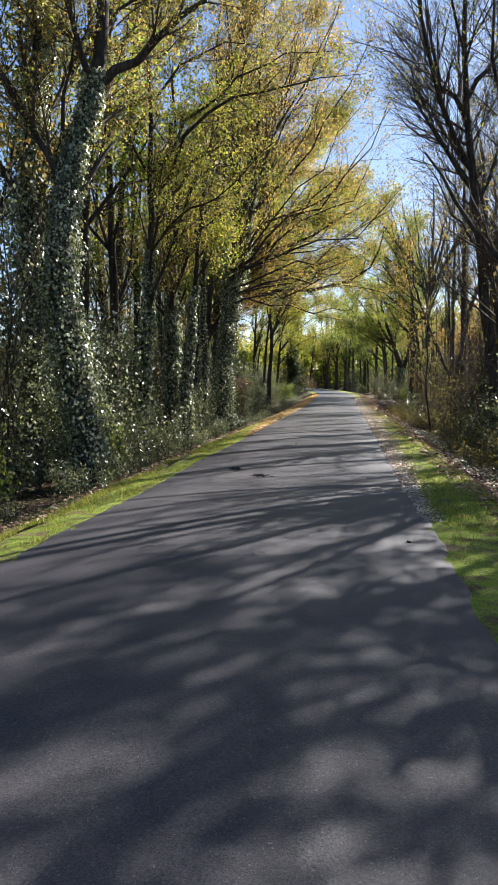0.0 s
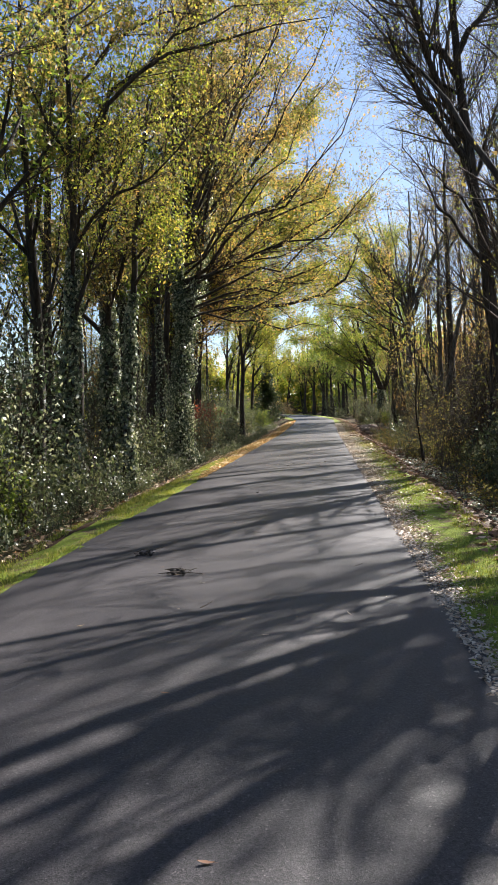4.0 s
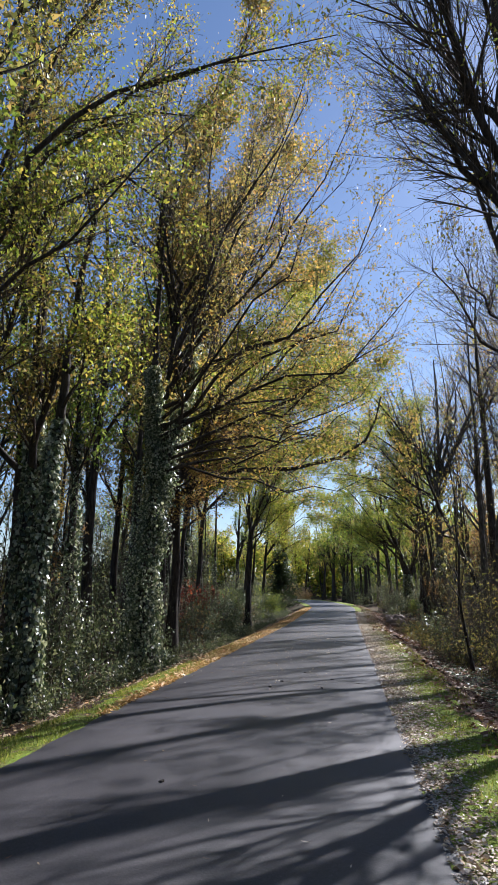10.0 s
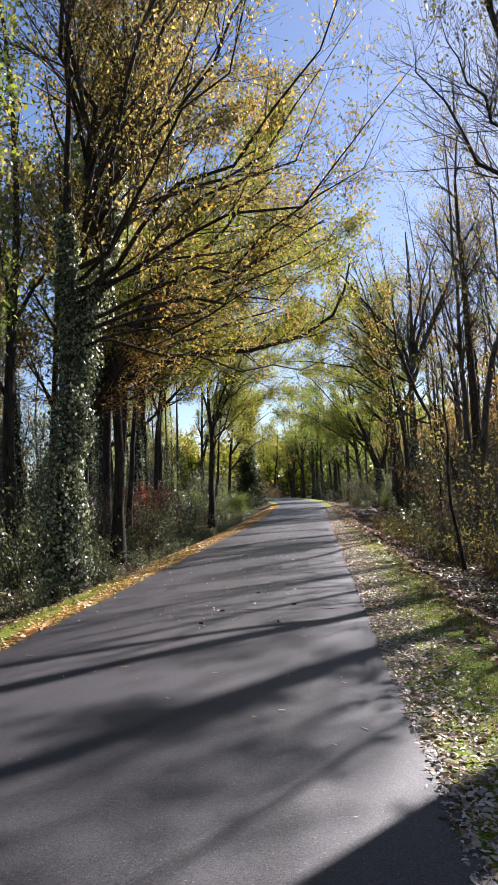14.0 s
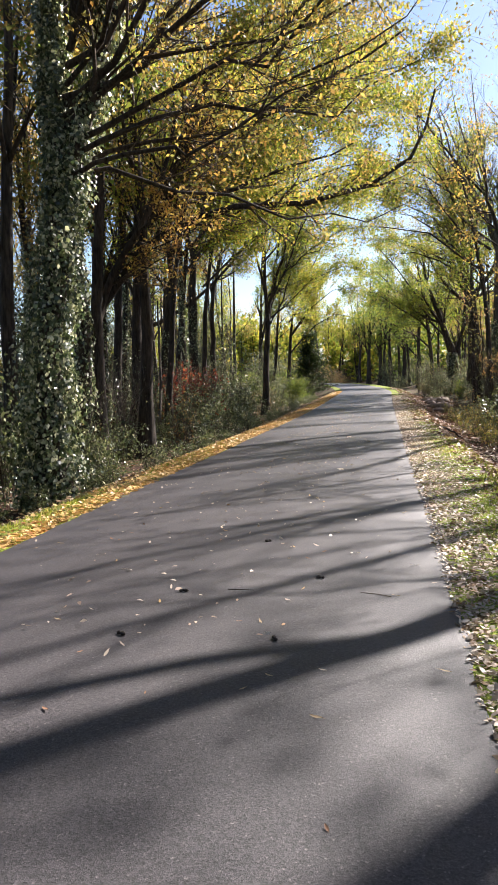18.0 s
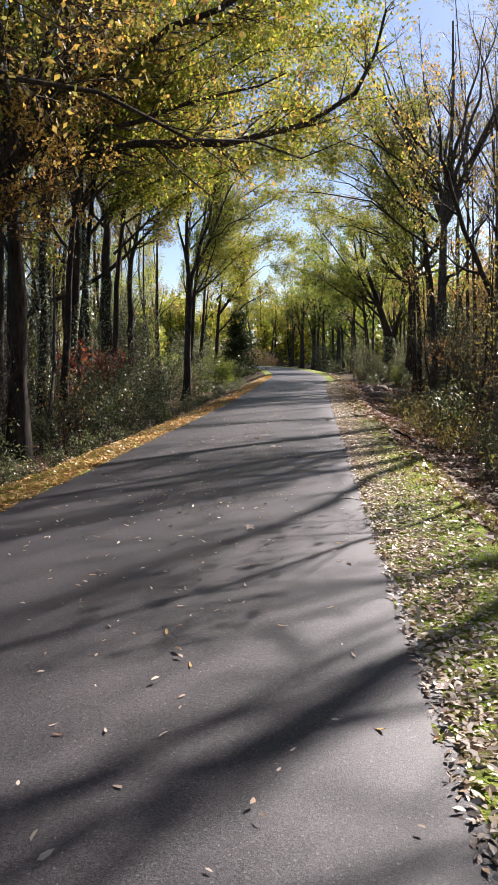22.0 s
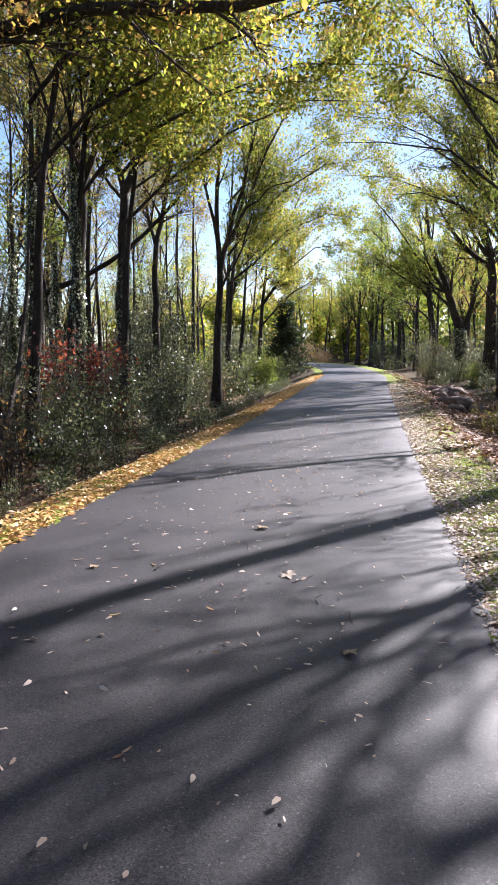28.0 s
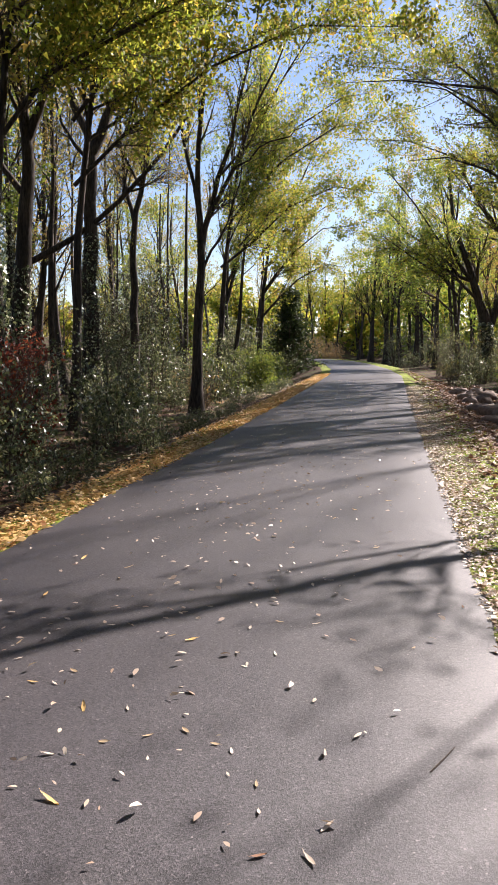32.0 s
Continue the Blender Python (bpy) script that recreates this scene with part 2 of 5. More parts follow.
def merge(*pairs):
    vs, fs, k = [], [], 0
    for v, f in pairs:
        if len(v):
            vs.append(v)
            fs.append(f + k)
            k += len(v)
    return np.concatenate(vs), np.concatenate(fs)


def tubes(P, R, sides):
    """Tapered tubes round n polylines of k points: P is (n, k, 3), R is (n, k)."""
    n, k, _ = P.shape
    T = unit(np.gradient(P, axis=1))
    mean = np.abs(unit(P[:, -1] - P[:, 0]))
    ref = np.eye(3)[np.argmin(mean, axis=1)][:, None, :]
    A = unit(np.cross(T, ref))
    B = np.cross(T, A)
    ang = np.arange(sides) * 2 * np.pi / sides
    ring = A[:, :, None] * np.cos(ang)[:, None] + B[:, :, None] * np.sin(ang)[:, None]
    V = P[:, :, None] + ring * R[:, :, None, None]
    i = np.arange(n)[:, None, None] * k * sides + np.arange(k - 1)[None, :, None] * sides
    s, s2 = np.arange(sides), (np.arange(sides) + 1) % sides
    F = np.stack([i + s, i + s2, i + s2 + sides, i + s + sides], -1)
    return V.reshape(-1, 3), F.reshape(-1, 4)


def curve_points(pts, k):
    """k points evenly along a smooth curve through pts."""
    p = np.array(pts, float)
    q = np.vstack([2 * p[0] - p[1], p, 2 * p[-1] - p[-2]])
    out = []
    for u in np.linspace(0, len(p) - 1 - 1e-6, k):
        i, f = int(u), u - int(u)
        a, b, c, d = q[i], q[i + 1], q[i + 2], q[i + 3]
        out.append(0.5 * (2 * b + (c - a) * f + (2 * a - 5 * b + 4 * c - d) * f * f + (3 * b - a - 3 * c + d) * f ** 3))
    return np.array(out)


def sprout(rng, P, R, count, u0, u1, length, angle, k, lift=0.0, wander=0.15, thin=0.6, tip=0.25, bias=(0, 0, 0), taper_len=0.5):
    """Side shoots along polylines: returns their points and radii."""
    n, kp, _ = P.shape
    size = np.linalg.norm(P[:, -1] - P[:, 0], axis=1)
    who = rng.choice(n, count, p=size / size.sum())
    u = u0 + (u1 - u0) * rng.random(count)
    at = u * (kp - 1)
    i = np.minimum(at.astype(int), kp - 2)
    f = (at - i)[:, None]
    pos = P[who, i] * (1 - f) + P[who, i + 1] * f
    rad = R[who, i] * (1 - f[:, 0]) + R[who, i + 1] * f[:, 0]
    T = unit(P[who, i + 1] - P[who, i])
    side = unit(np.cross(T, rng.normal(size=(count, 3))))
    ang = np.radians(angle) * (0.7 + 0.6 * rng.random(count))[:, None]
    d = unit(T * np.cos(ang) + side * np.sin(ang) + np.array(bias))
    L = length * (0.6 + 0.7 * rng.random(count)) * (1 - taper_len * u)
    pts = [pos]
    for j in range(k - 1):
        d = unit(d + np.array((0, 0, lift)) / (k - 1) + rng.normal(size=(count, 3)) * wander)
        pts.append(pts[-1] + d * (L / (k - 1))[:, None])
    r0 = np.maximum(rad * thin * (0.75 + 0.4 * rng.random(count)), 0.004)
    return np.stack(pts, 1), r0[:, None] * np.linspace(1, tip, k)[None]


def leaf_quads(pos, axis, normal, length, width):
    """Pointed leaves, each folded a little along its rib."""
    a = unit(axis)
    b = unit(np.cross(normal, a))
    c = np.cross(a, b)
    L, W = length[:, None], width[:, None]
    V = np.stack([pos, pos + a * L * 0.45 + b * W * 0.5 + c * W * 0.15, pos + a * L, pos + a * L * 0.5 - b * W * 0.5 + c * W * 0.15], 1)
    return V.reshape(-1, 3), np.arange(len(pos) * 4).reshape(-1, 4)


def leaf_lens(pos, axis, normal, length, width):
    """Lens-shaped leaves with six corners, their sides curled up."""
    a = unit(axis)
    b = unit(np.cross(normal, a))
    c = np.cross(a, b)
    L, W = length[:, None], width[:, None]
    V = np.stack([pos, pos + a * L * 0.3 + b * W * 0.46 + c * W * 0.25, pos + a * L * 0.72 + b * W * 0.36 + c * W * 0.3, pos + a * L + c * W * 0.1,
                  pos + a * L * 0.68 - b * W * 0.4 + c * W * 0.2, pos + a * L * 0.26 - b * W * 0.48 + c * W * 0.3], 1)
    return V.reshape(-1, 3), np.arange(len(pos) * 6).reshape(-1, 6)


def leaf_tris(pos, axis, normal, length, width):
    """Leaves of one triangle each, for what stands far off."""
    a = unit(axis)
    b = unit(np.cross(normal, a))
    L, W = length[:, None], width[:, None]
    V = np.stack([pos + b * W * 0.6, pos + a * L * 1.1, pos - b * W * 0.6], 1)
    return V.reshape(-1, 3), np.arange(len(pos) * 3).reshape(-1, 3)


def leaves_on(rng, P, count, spread, size, droop=0.5, aspect=0.55, u0=0.15, shape=leaf_quads):
    n, k, _ = P.shape
    who, u = rng.integers(0, n, count), u0 + (1 - u0) * rng.random(count)
    at = u * (k - 1)
    i = np.minimum(at.astype(int), k - 2)
    f = (at - i)[:, None]
    pos = P[who, i] * (1 - f) + P[who, i + 1] * f + rng.normal(size=(count, 3)) * spread
    axis = rng.normal(size=(count, 3)) + np.array((0, 0, -droop))
    L = size * (0.6 + 0.8 * rng.random(count))
    return shape(pos, axis, rng.normal(size=(count, 3)), L, L * aspect)


def ivy_on(rng, P, R, count, z0, z1, thick, size):
    """Leaves that clothe a trunk between two heights, thicker in places."""
    k = len(P)
    u = rng.random(count)
    z = z0 + (z1 - z0) * u ** 1.1
    at = np.clip(np.interp(z, P[:, 2], np.arange(k)), 0, k - 1.001)
    i = at.astype(int)
    f = (at - i)[:, None]
    mid, r = P[i] * (1 - f) + P[i + 1] * f, R[i] * (1 - f[:, 0]) + R[i + 1] * f[:, 0]
    a = rng.random(count) * 2 * np.pi
    lump = 0.5 + 0.5 * np.sin(a * 2 + z * 1.3) * np.sin(z * 2.1 + 1.7 * np.cos(a))
    off = r + thick * (0.15 + 0.85 * lump) * (1.1 - 0.7 * u) * np.abs(rng.normal(0.8, 0.35, count))
    out = np.stack([np.cos(a), np.sin(a), 0 * a], 1)
    axis = np.stack([-np.sin(a), np.cos(a), 0 * a], 1) * rng.normal(size=(count, 1)) * 0.7 + np.array((0, 0, -0.9)) + rng.normal(size=(count, 3)) * 0.35
    L = size * (0.6 + 0.8 * rng.random(count))
    return leaf_quads(mid + out * off[:, None], axis, out + np.array((0, 0, 0.45)) + rng.normal(size=(count, 3)) * 0.75, L, L * 0.8)


# ---- the ground's shape ----
HALF = 2.0                              # half the asphalt's width


def middle(y):
    """x of the path's middle line: straight, then a long bend to the left."""
    b = np.maximum(np.asarray(y, float) - 78, 0)
    return -b * b / 300.0


def rise(y):
    t = np.clip((np.asarray(y, float) - 49) / 46, 0, 1)
    u = np.clip((np.asarray(y, float) - 86) / 34, 0, 1)
    h = np.clip((np.asarray(y, float) - 138) / 50, 0, 1)
    return 0.56 * t * t * (3 - 2 * t) + 0.38 * u * u * (3 - 2 * u) + 5.0 * h * h * (3 - 2 * h)


def lumps(x, y):
    x, y = np.asarray(x, float), np.asarray(y, float)
    return 0.5 * np.sin(1.7 * x + 0.6 * y) * np.sin(0.9 * y - 0.4 * x + 1) + 0.3 * np.sin(3.1 * x - 1.3 * y) + 0.2 * np.sin(5.3 * y + 2.0 * x)


def ground_z(x, y):
    s = np.asarray(x, float) - middle(y)
    z = np.interp(s, [-200, -40, -12, -8, -5.2, -3.6, -2.7, -2.0, 0, 2.0, 3.1, 4.1, 5.2, 8, 14, 40, 200],
                  [-0.6, -1.3, -1.3, -1.2, -0.95, -0.45, -0.10, -0.03, -0.02, -0.03, -0.02, -0.62, -0.8, -0.7, -0.4, -0.2, 0.3])
    rough = np.clip((np.abs(s) - 2.1) / 1.5, 0, 1) * 0.07
    return z + rough * lumps(x, y) + rise(y)


# ---- ground and path ----
def sheet(xs, ys, zf):
    X, Y = np.meshgrid(xs, ys)
    V = np.stack([X.ravel(), Y.ravel(), zf(X.ravel(), Y.ravel())], 1)
    nx = len(xs)
    i = (np.arange(len(ys) - 1)[:, None] * nx + np.arange(nx - 1)[None]).ravel()
    return V, np.stack([i, i + 1, i + nx + 1, i + nx], 1)


gx = np.concatenate([[-900, -400, -200, -120, -80, -60, -45, -35, -28, -22, -18, -15, -13, -11.5, -10.2, -9], np.arange(-8, 8.01, 0.3), [9, 10.2, 11.5, 13, 15, 18, 22, 28, 35, 45, 60, 80, 120, 200, 400, 900]])
gy = np.concatenate([[-900, -300, -120, -60, -40], np.arange(-30, 75, 0.5), np.arange(75, 150, 1.2), [152, 158, 166, 178, 195, 220, 260, 330, 450, 900]])
V, F = sheet(gx, gy, lambda x, y: ground_z(x, np.minimum(y, 190)) - 0.05 * (np.abs(x - middle(y)) < 1.9))
tagged(part("ground", V, F, SOIL), "brown leaf-littered forest floor falling away beside the path", "ground", kind="structure")

ys = np.concatenate([np.arange(-45, 70, 0.2), np.arange(70, 140, 0.6)])
across = np.array([-1.0, -1.0, -0.985, -0.6, -0.2, 0.2, 0.6, 0.985, 1.0, 1.0])
drop = np.array([-0.09, -0.012, 0.0, 0.018, 0.028, 0.028, 0.018, 0.0, -0.012, -0.09])
rag_l = 0.03 * np.sin(ys * 0.7) + 0.012 * np.sin(ys * 3.7 + 1) + 0.008 * np.sin(ys * 9.1)
rag_r = 0.03 * np.sin(ys * 0.6 + 2) + 0.012 * np.sin(ys * 4.3) + 0.008 * np.sin(ys * 8.3 + 1) + 0.15 * np.exp(-((ys - 14) / 2.8) ** 2)
slope = np.gradient(middle(ys), ys)
nrm = np.stack([1 / np.hypot(1, slope), -slope / np.hypot(1, slope)], 1)
s = across[None] * HALF + np.where(across[None] < -0.9, rag_l[:, None], 0) + np.where(across[None] > 0.9, rag_r[:, None], 0)
V = np.stack([middle(ys)[:, None] + nrm[:, :1] * s, ys[:, None] + nrm[:, 1:] * s, rise(ys)[:, None] + drop[None] + 0 * s], 2).reshape(-1, 3)
i = (np.arange(len(ys) - 1)[:, None] * 10 + np.arange(9)[None]).ravel()
for side, s1 in ((-1, 2.95), (1, 3.45)):
    ws = np.linspace(1.93, s1, 8) * side
    yv = np.concatenate([np.arange(-30, 70, 0.35), np.arange(70, 130, 1.0)])
    S, Y = np.meshgrid(ws, yv)
    S = S + side * (np.abs(S) > s1 - 0.2) * (0.14 * np.sin(1.3 * Y) + 0.10 * np.sin(3.7 * Y + side))
    X = middle(Y) + S
    edge = np.where(np.abs(S) > s1 - 0.3, -0.03, 0.022 + 0.012 * np.sin(9 * S + 4 * Y))
    VV = np.stack([X.ravel(), Y.ravel(), (ground_z(X, Y) + edge).ravel()], 1)
    j = (np.arange(len(yv) - 1)[:, None] * 8 + np.arange(7)[None]).ravel()
    tagged(part("verge", VV, np.stack([j, j + 1, j + 9, j + 8], 1), TURF), "mossy grass verge beside the asphalt", "verge", kind="structure")
tagged(part("path", V, np.stack([i, i + 1, i + 11, i + 10], 1), ASPHALT), "dark grey asphalt greenway path dappled with tree shadows", "path", kind="structure")


# ---- trees ----
def tree(name, label, base, trunk, r0, r1, seed, limbs=8, limb_len=4.0, limb_angle=45, limb_from=0.45, lift=0.5, branches=60, branch_len=1.8,
         twigs=500, twig_len=0.8, leaves=4000, leaf=0.11, leaf_mat=None, second=0, second_mat=None, bias=(0, 0, 0), own=(), ivy=0, ivy_top=7.0, ivy_thick=0.2,
         bark=None, ivy_size=0.1, group="trees beside the path", leaf_spread=0.12, far=False, wob=0.03, tip=0.22, ivy_fork=0):
    """A tree at base (x, y). trunk: points (dx, dy, height) above its foot. own: further limbs, each (points as in trunk, radius)."""
    rng = np.random.default_rng(seed)
    x, y = base
    top = tagged(new(name), label, "tree", group)
    top.location = (x, y, float(ground_z(x, y)) - 0.06)
    P = curve_points(trunk, 18)
    P[2:] += rng.normal(size=P[2:].shape) * np.array((0.035, 0.035, 0))
    R = r0 + (r1 - r0) * np.linspace(0, 1, 18) ** 0.85
    R[0], R[1] = R[0] * 1.55, R[1] * 1.12
    v, f = tubes(P[None, ::2] if far else P[None], R[None, ::2] if far else R[None], 7 if far else 12)
    stem = part("trunk", v, f, bark or BARK, top)
    lp, lr = [], []
    for pts, r in own:
        q = curve_points(pts, 9)
        q[1:] += rng.normal(size=q[1:].shape) * wob
        lp.append(q)
        lr.append(np.linspace(r, r * tip, 9))
    if limbs:
        a, b = sprout(rng, P[None], R[None], limbs, limb_from, 1.0, limb_len, limb_angle, 9, lift, 0.075, 0.55, 0.2, bias)
        lp += list(a)
        lr += list(b)
    LP, LR = np.array(lp), np.array(lr)
    if far:
        v, f = tubes(LP[:, ::2], LR[:, ::2], 5)
        tagged(part("limb_mass", v, f, bark or BARK, top), kind="stuff")
    else:
        for q, w in zip(LP, LR):
            v, f = tubes(q[None], w[None], 7)
            part("limb", v, f, bark or BARK, top)
    BP, BR = sprout(rng, LP, LR, branches, 0.15, 1.0, branch_len, 36, 4 if far else 6, lift * 0.4, 0.1, 0.4, 0.3, np.array(bias) * 0.4)
    TP, TR = sprout(rng, BP, BR, twigs, 0.15, 1.0, twig_len, 36, 3, 0.15, 0.14, 0.5, 0.5)
    v, f = merge(tubes(BP, BR, 4), tubes(TP, TR, 3))
    tagged(part("twig_mass", v, f, TWIG, top), kind="stuff")
    if leaves:
        v, f = leaves_on(rng, TP, leaves, leaf_spread, leaf, shape=leaf_tris if far else leaf_quads)
        part("crown", v, f, leaf_mat or L_OLIVE, top)
    if second:
        some = TP[rng.random(len(TP)) < 0.25]
        v, f = leaves_on(rng, some, second, leaf_spread, leaf * 1.1)
        tagged(part("crown_spray", v, f, second_mat or L_LIME, top, "spray of brighter leaves"), kind="stuff")
    # the palest ivy leaves are sun glints put into the leaf colour
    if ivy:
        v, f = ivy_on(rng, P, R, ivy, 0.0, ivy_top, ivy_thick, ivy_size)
        part("ivy", v, f, L_IVY_GLINTS, top, "glossy dark green ivy with painted pale glints clothing the trunk")
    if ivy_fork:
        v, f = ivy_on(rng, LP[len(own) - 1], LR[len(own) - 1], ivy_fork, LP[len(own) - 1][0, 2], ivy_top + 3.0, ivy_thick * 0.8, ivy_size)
        part("ivy", v, f, L_IVY_GLINTS, top, "glossy ivy with painted pale glints climbing the second stem")
    return top


def shrub(name, label, base, h, w, seed, stems=14, leaves=1500, leaf=0.07, mat=None, group="undergrowth", twigs=100, shape=leaf_quads, wood=None, thick=0.012, lean=(0, 0, 0)):
    rng = np.random.default_rng(seed)
    x, y = base
    top = tagged(new(name), label, "shrub", group)
    top.location = (x, y, float(ground_z(x, y)) - 0.05)
    a = rng.random(stems) * 2 * np.pi
    foot = np.stack([np.cos(a), np.sin(a), 0 * a], 1) * 0.12 * w
    tipp = np.stack([np.cos(a) * w * 0.5, np.sin(a) * w * 0.5, 0 * a], 1) * (0.3 + 0.7 * rng.random((stems, 1))) + np.array((0, 0, h)) * (0.55 + 0.45 * rng.random((stems, 1))) + np.array(lean)
    u = np.linspace(0, 1, 5)[None, :, None]
    P = foot[:, None] * (1 - u) + tipp[:, None] * u ** np.array((1.5, 1.5, 0.9)) + rng.normal(size=(stems, 5, 3)) * 0.05 * h * u
    R = thick * h ** 0.5 * np.linspace(1, 0.25, 5)[None] * (0.6 + 0.6 * rng.random((stems, 1)))
    TP, TR = sprout(rng, P, R, twigs, 0.04, 1.0, 0.34 * h, 45, 3, 0.2, 0.2, 0.5, 0.4)
    v, f = merge(tubes(P, R, 4), tubes(TP, TR, 3))
    tagged(part("stem_mass", v, f, wood or TWIG, top), kind="stuff")
    if leaves:
        low = P[:, :3] + rng.normal(size=(stems, 1, 3)) * np.array((0.16 * w, 0.16 * w, 0))
        v, f = merge(leaves_on(rng, TP, int(leaves * 0.8), 0.08 * h ** 0.5, leaf, shape=shape), leaves_on(rng, low, int(leaves * 0.2), 0.1 * w, leaf, u0=0.12, shape=shape))
        part("foliage", v, f, mat or L_PRIVET, top)
    return top


# the big ivy-clad tree close to the path
tree("ivy_tree", "large leaning tree thickly clothed in sunlit ivy", (-5.1, 17.4), [(0, 0, 0), (-0.45, 0.3, 2.2), (-1.1, 0.7, 5.3), (-1.0, 1.0, 7.5), (-0.4, 1.4, 10.0), (-0.3, 1.8, 13.5), (-0.6, 2.2, 17)], 0.40, 0.10, 11,
     limbs=11, limb_len=5, branches=150, twigs=1500, leaves=9000, leaf=0.08, leaf_mat=L_OLIVE, second=2500, second_mat=L_LIME, wob=0.1, tip=0.1,
     own=[([(-0.4, 1.4, 10.0), (0.9, 1.6, 11.0), (2.6, 1.9, 12.6), (4.2, 2.2, 14.5)], 0.14)],
     ivy=15000, ivy_top=10.5, ivy_thick=0.42, ivy_size=0.085)
tree("ivy_tree", "dark upright tree hung with thick curtains of ivy", (-7.7, 19.6), [(0, 0, 0), (0.1, 0, 4), (-0.1, 0.2, 8), (0.2, 0.3, 12), (0.0, 0.4, 18)], 0.33, 0.08, 18, limbs=10, limb_len=4, limb_from=0.4, branches=120, twigs=900, leaves=6000, leaf=0.09, leaf_mat=L_OLIVE, wob=0.1,
     own=[([(0.0, 0, 6.0), (1.0, -0.4, 8.5), (1.8, -0.8, 12)], 0.12), ([(0, 0, 7.5), (-1.2, -0.5, 9.6), (-2.0, -0.8, 13)], 0.12)], ivy=15000, ivy_top=14, ivy_thick=0.8, ivy_size=0.09)
tree("vine_tree", "slender dark tree with ivy on its lower trunk", (-6.2, 25.8), [(0, 0, 0), (0.05, 0, 4), (0.25, 0.1, 8), (0.1, 0.2, 14)], 0.24, 0.06, 12,
     limbs=9, limb_len=4.2, limb_from=0.5, branches=190, twigs=1900, leaves=9000, leaf=0.08, leaf_mat=L_LIME, second=3200, second_mat=L_OLIVE, bias=(0.12, 0, 0), wob=0.12, tip=0.1,
     own=[([(0.15, 0, 5.2), (0.9, -0.4, 7.3), (2.0, -1.0, 9.3), (3.4, -1.4, 10.6)], 0.08), ([(0.2, 0.05, 8.0), (1.6, 0.3, 10.3), (3.4, 0.0, 11.0), (4.4, -0.2, 9.7)], 0.07),
          ([(0.2, 0, 9.0), (2.2, -0.8, 11.6), (4.6, -1.2, 12.2), (7.4, -1.6, 12.6)], 0.08), ([(0.2, 0, 10.0), (2.0, 0.6, 12.6), (4.4, 1.0, 14.2), (6.6, 1.4, 14.4)], 0.07), ([(0.2, 0, 6.6), (1.6, -1.2, 8.4), (3.2, -2.0, 9.0), (5.4, -2.4, 10.6)], 0.06)],
     ivy=6500, ivy_top=7.5, ivy_thick=0.26)
tree("ivy_pole_tree", "thick dark trunk under a sleeve of ivy", (-6.0, 29.2), [(0, 0, 0), (0.0, 0.1, 3), (-0.15, 0.2, 7), (-0.1, 0.2, 13)], 0.36, 0.08, 13,
     limbs=8, limb_len=4, branches=70, twigs=600, leaves=4600, leaf_mat=L_OLIVE, ivy=6800, ivy_top=7.6, ivy_thick=0.24)
tree("young_ivy_tree", "thin straight tree edged with ivy whose sun glints are painted pale", (-4.95, 27.3), [(0, 0, 0), (0.05, 0, 3), (0.25, 0.1, 5.8), (0.5, 0.2, 9), (0.9, 0.2, 12)], 0.19, 0.04, 14,
     limbs=8, limb_len=2.8, limb_from=0.42, branches=60, twigs=500, leaves=4600, leaf=0.09, leaf_mat=L_LIME, bias=(0.1, 0, 0), ivy=4200, ivy_top=6.2, ivy_thick=0.16)
# the forked tree whose fan of limbs leans over the path
fan, g = [], np.random.default_rng(3)
for k in range(24):
    e = 6 + 88 * (k / 23) ** 0.9 + 4 * g.normal()
    c, q = math.cos(radians(e)), math.sin(radians(e))
    reach, z0, w = 7.6 + 4.2 * q ** 1.5 + 0.9 * g.normal(), 5.7 + 0.27 * k + 0.7 * g.random(), g.normal() * 2.2
    sag, tip = (0.5, 1.3) if e < 55 else (0.2, 0.6)
    fan.append(([(-0.2 + 0.3 * q, 0.9 + 0.05 * k, z0), (0.3 * reach * c + 0.2, 1.2 + 0.3 * w, z0 + 0.26 * reach * q + 0.5 * g.random()), (0.68 * reach * c + 0.5 * q, 1.6 + 0.75 * w, z0 + 0.66 * reach * q - sag * 0.4), (reach * c + 0.6 * q, 2.0 + w, z0 + reach * q + tip)], 0.036 + 0.034 * g.random() + 0.024 * q))
tree("forked_ivy_tree", "ivy-clad forked tree fanning thin limbs over the path", (-4.85, 35.4), [(0, 0, 0), (-0.1, 0.4, 3.0), (-0.05, 0.9, 6.2), (-0.35, 1.5, 9), (-0.5, 2.0, 13), (-0.3, 2.4, 20)], 0.31, 0.04, 15,
     limbs=4, limb_len=7, limb_angle=28, branches=560, branch_len=2.7, twigs=5600, twig_len=1.1, leaves=20000, leaf=0.1, leaf_mat=L_OLIVE, second=4500, second_mat=L_GOLD, leaf_spread=0.16,
     own=fan + [([(-0.05, 0.9, 5.6), (0.35, 1.4, 8.2), (0.9, 2.0, 11.2), (1.2, 2.6, 15.5), (1.6, 3.0, 22)], 0.17)],
     ivy=17000, ivy_fork=5000, ivy_size=0.09, ivy_top=10.4, ivy_thick=0.5, bias=(0.1, 0, 0.1), wob=0.2, tip=0.06)
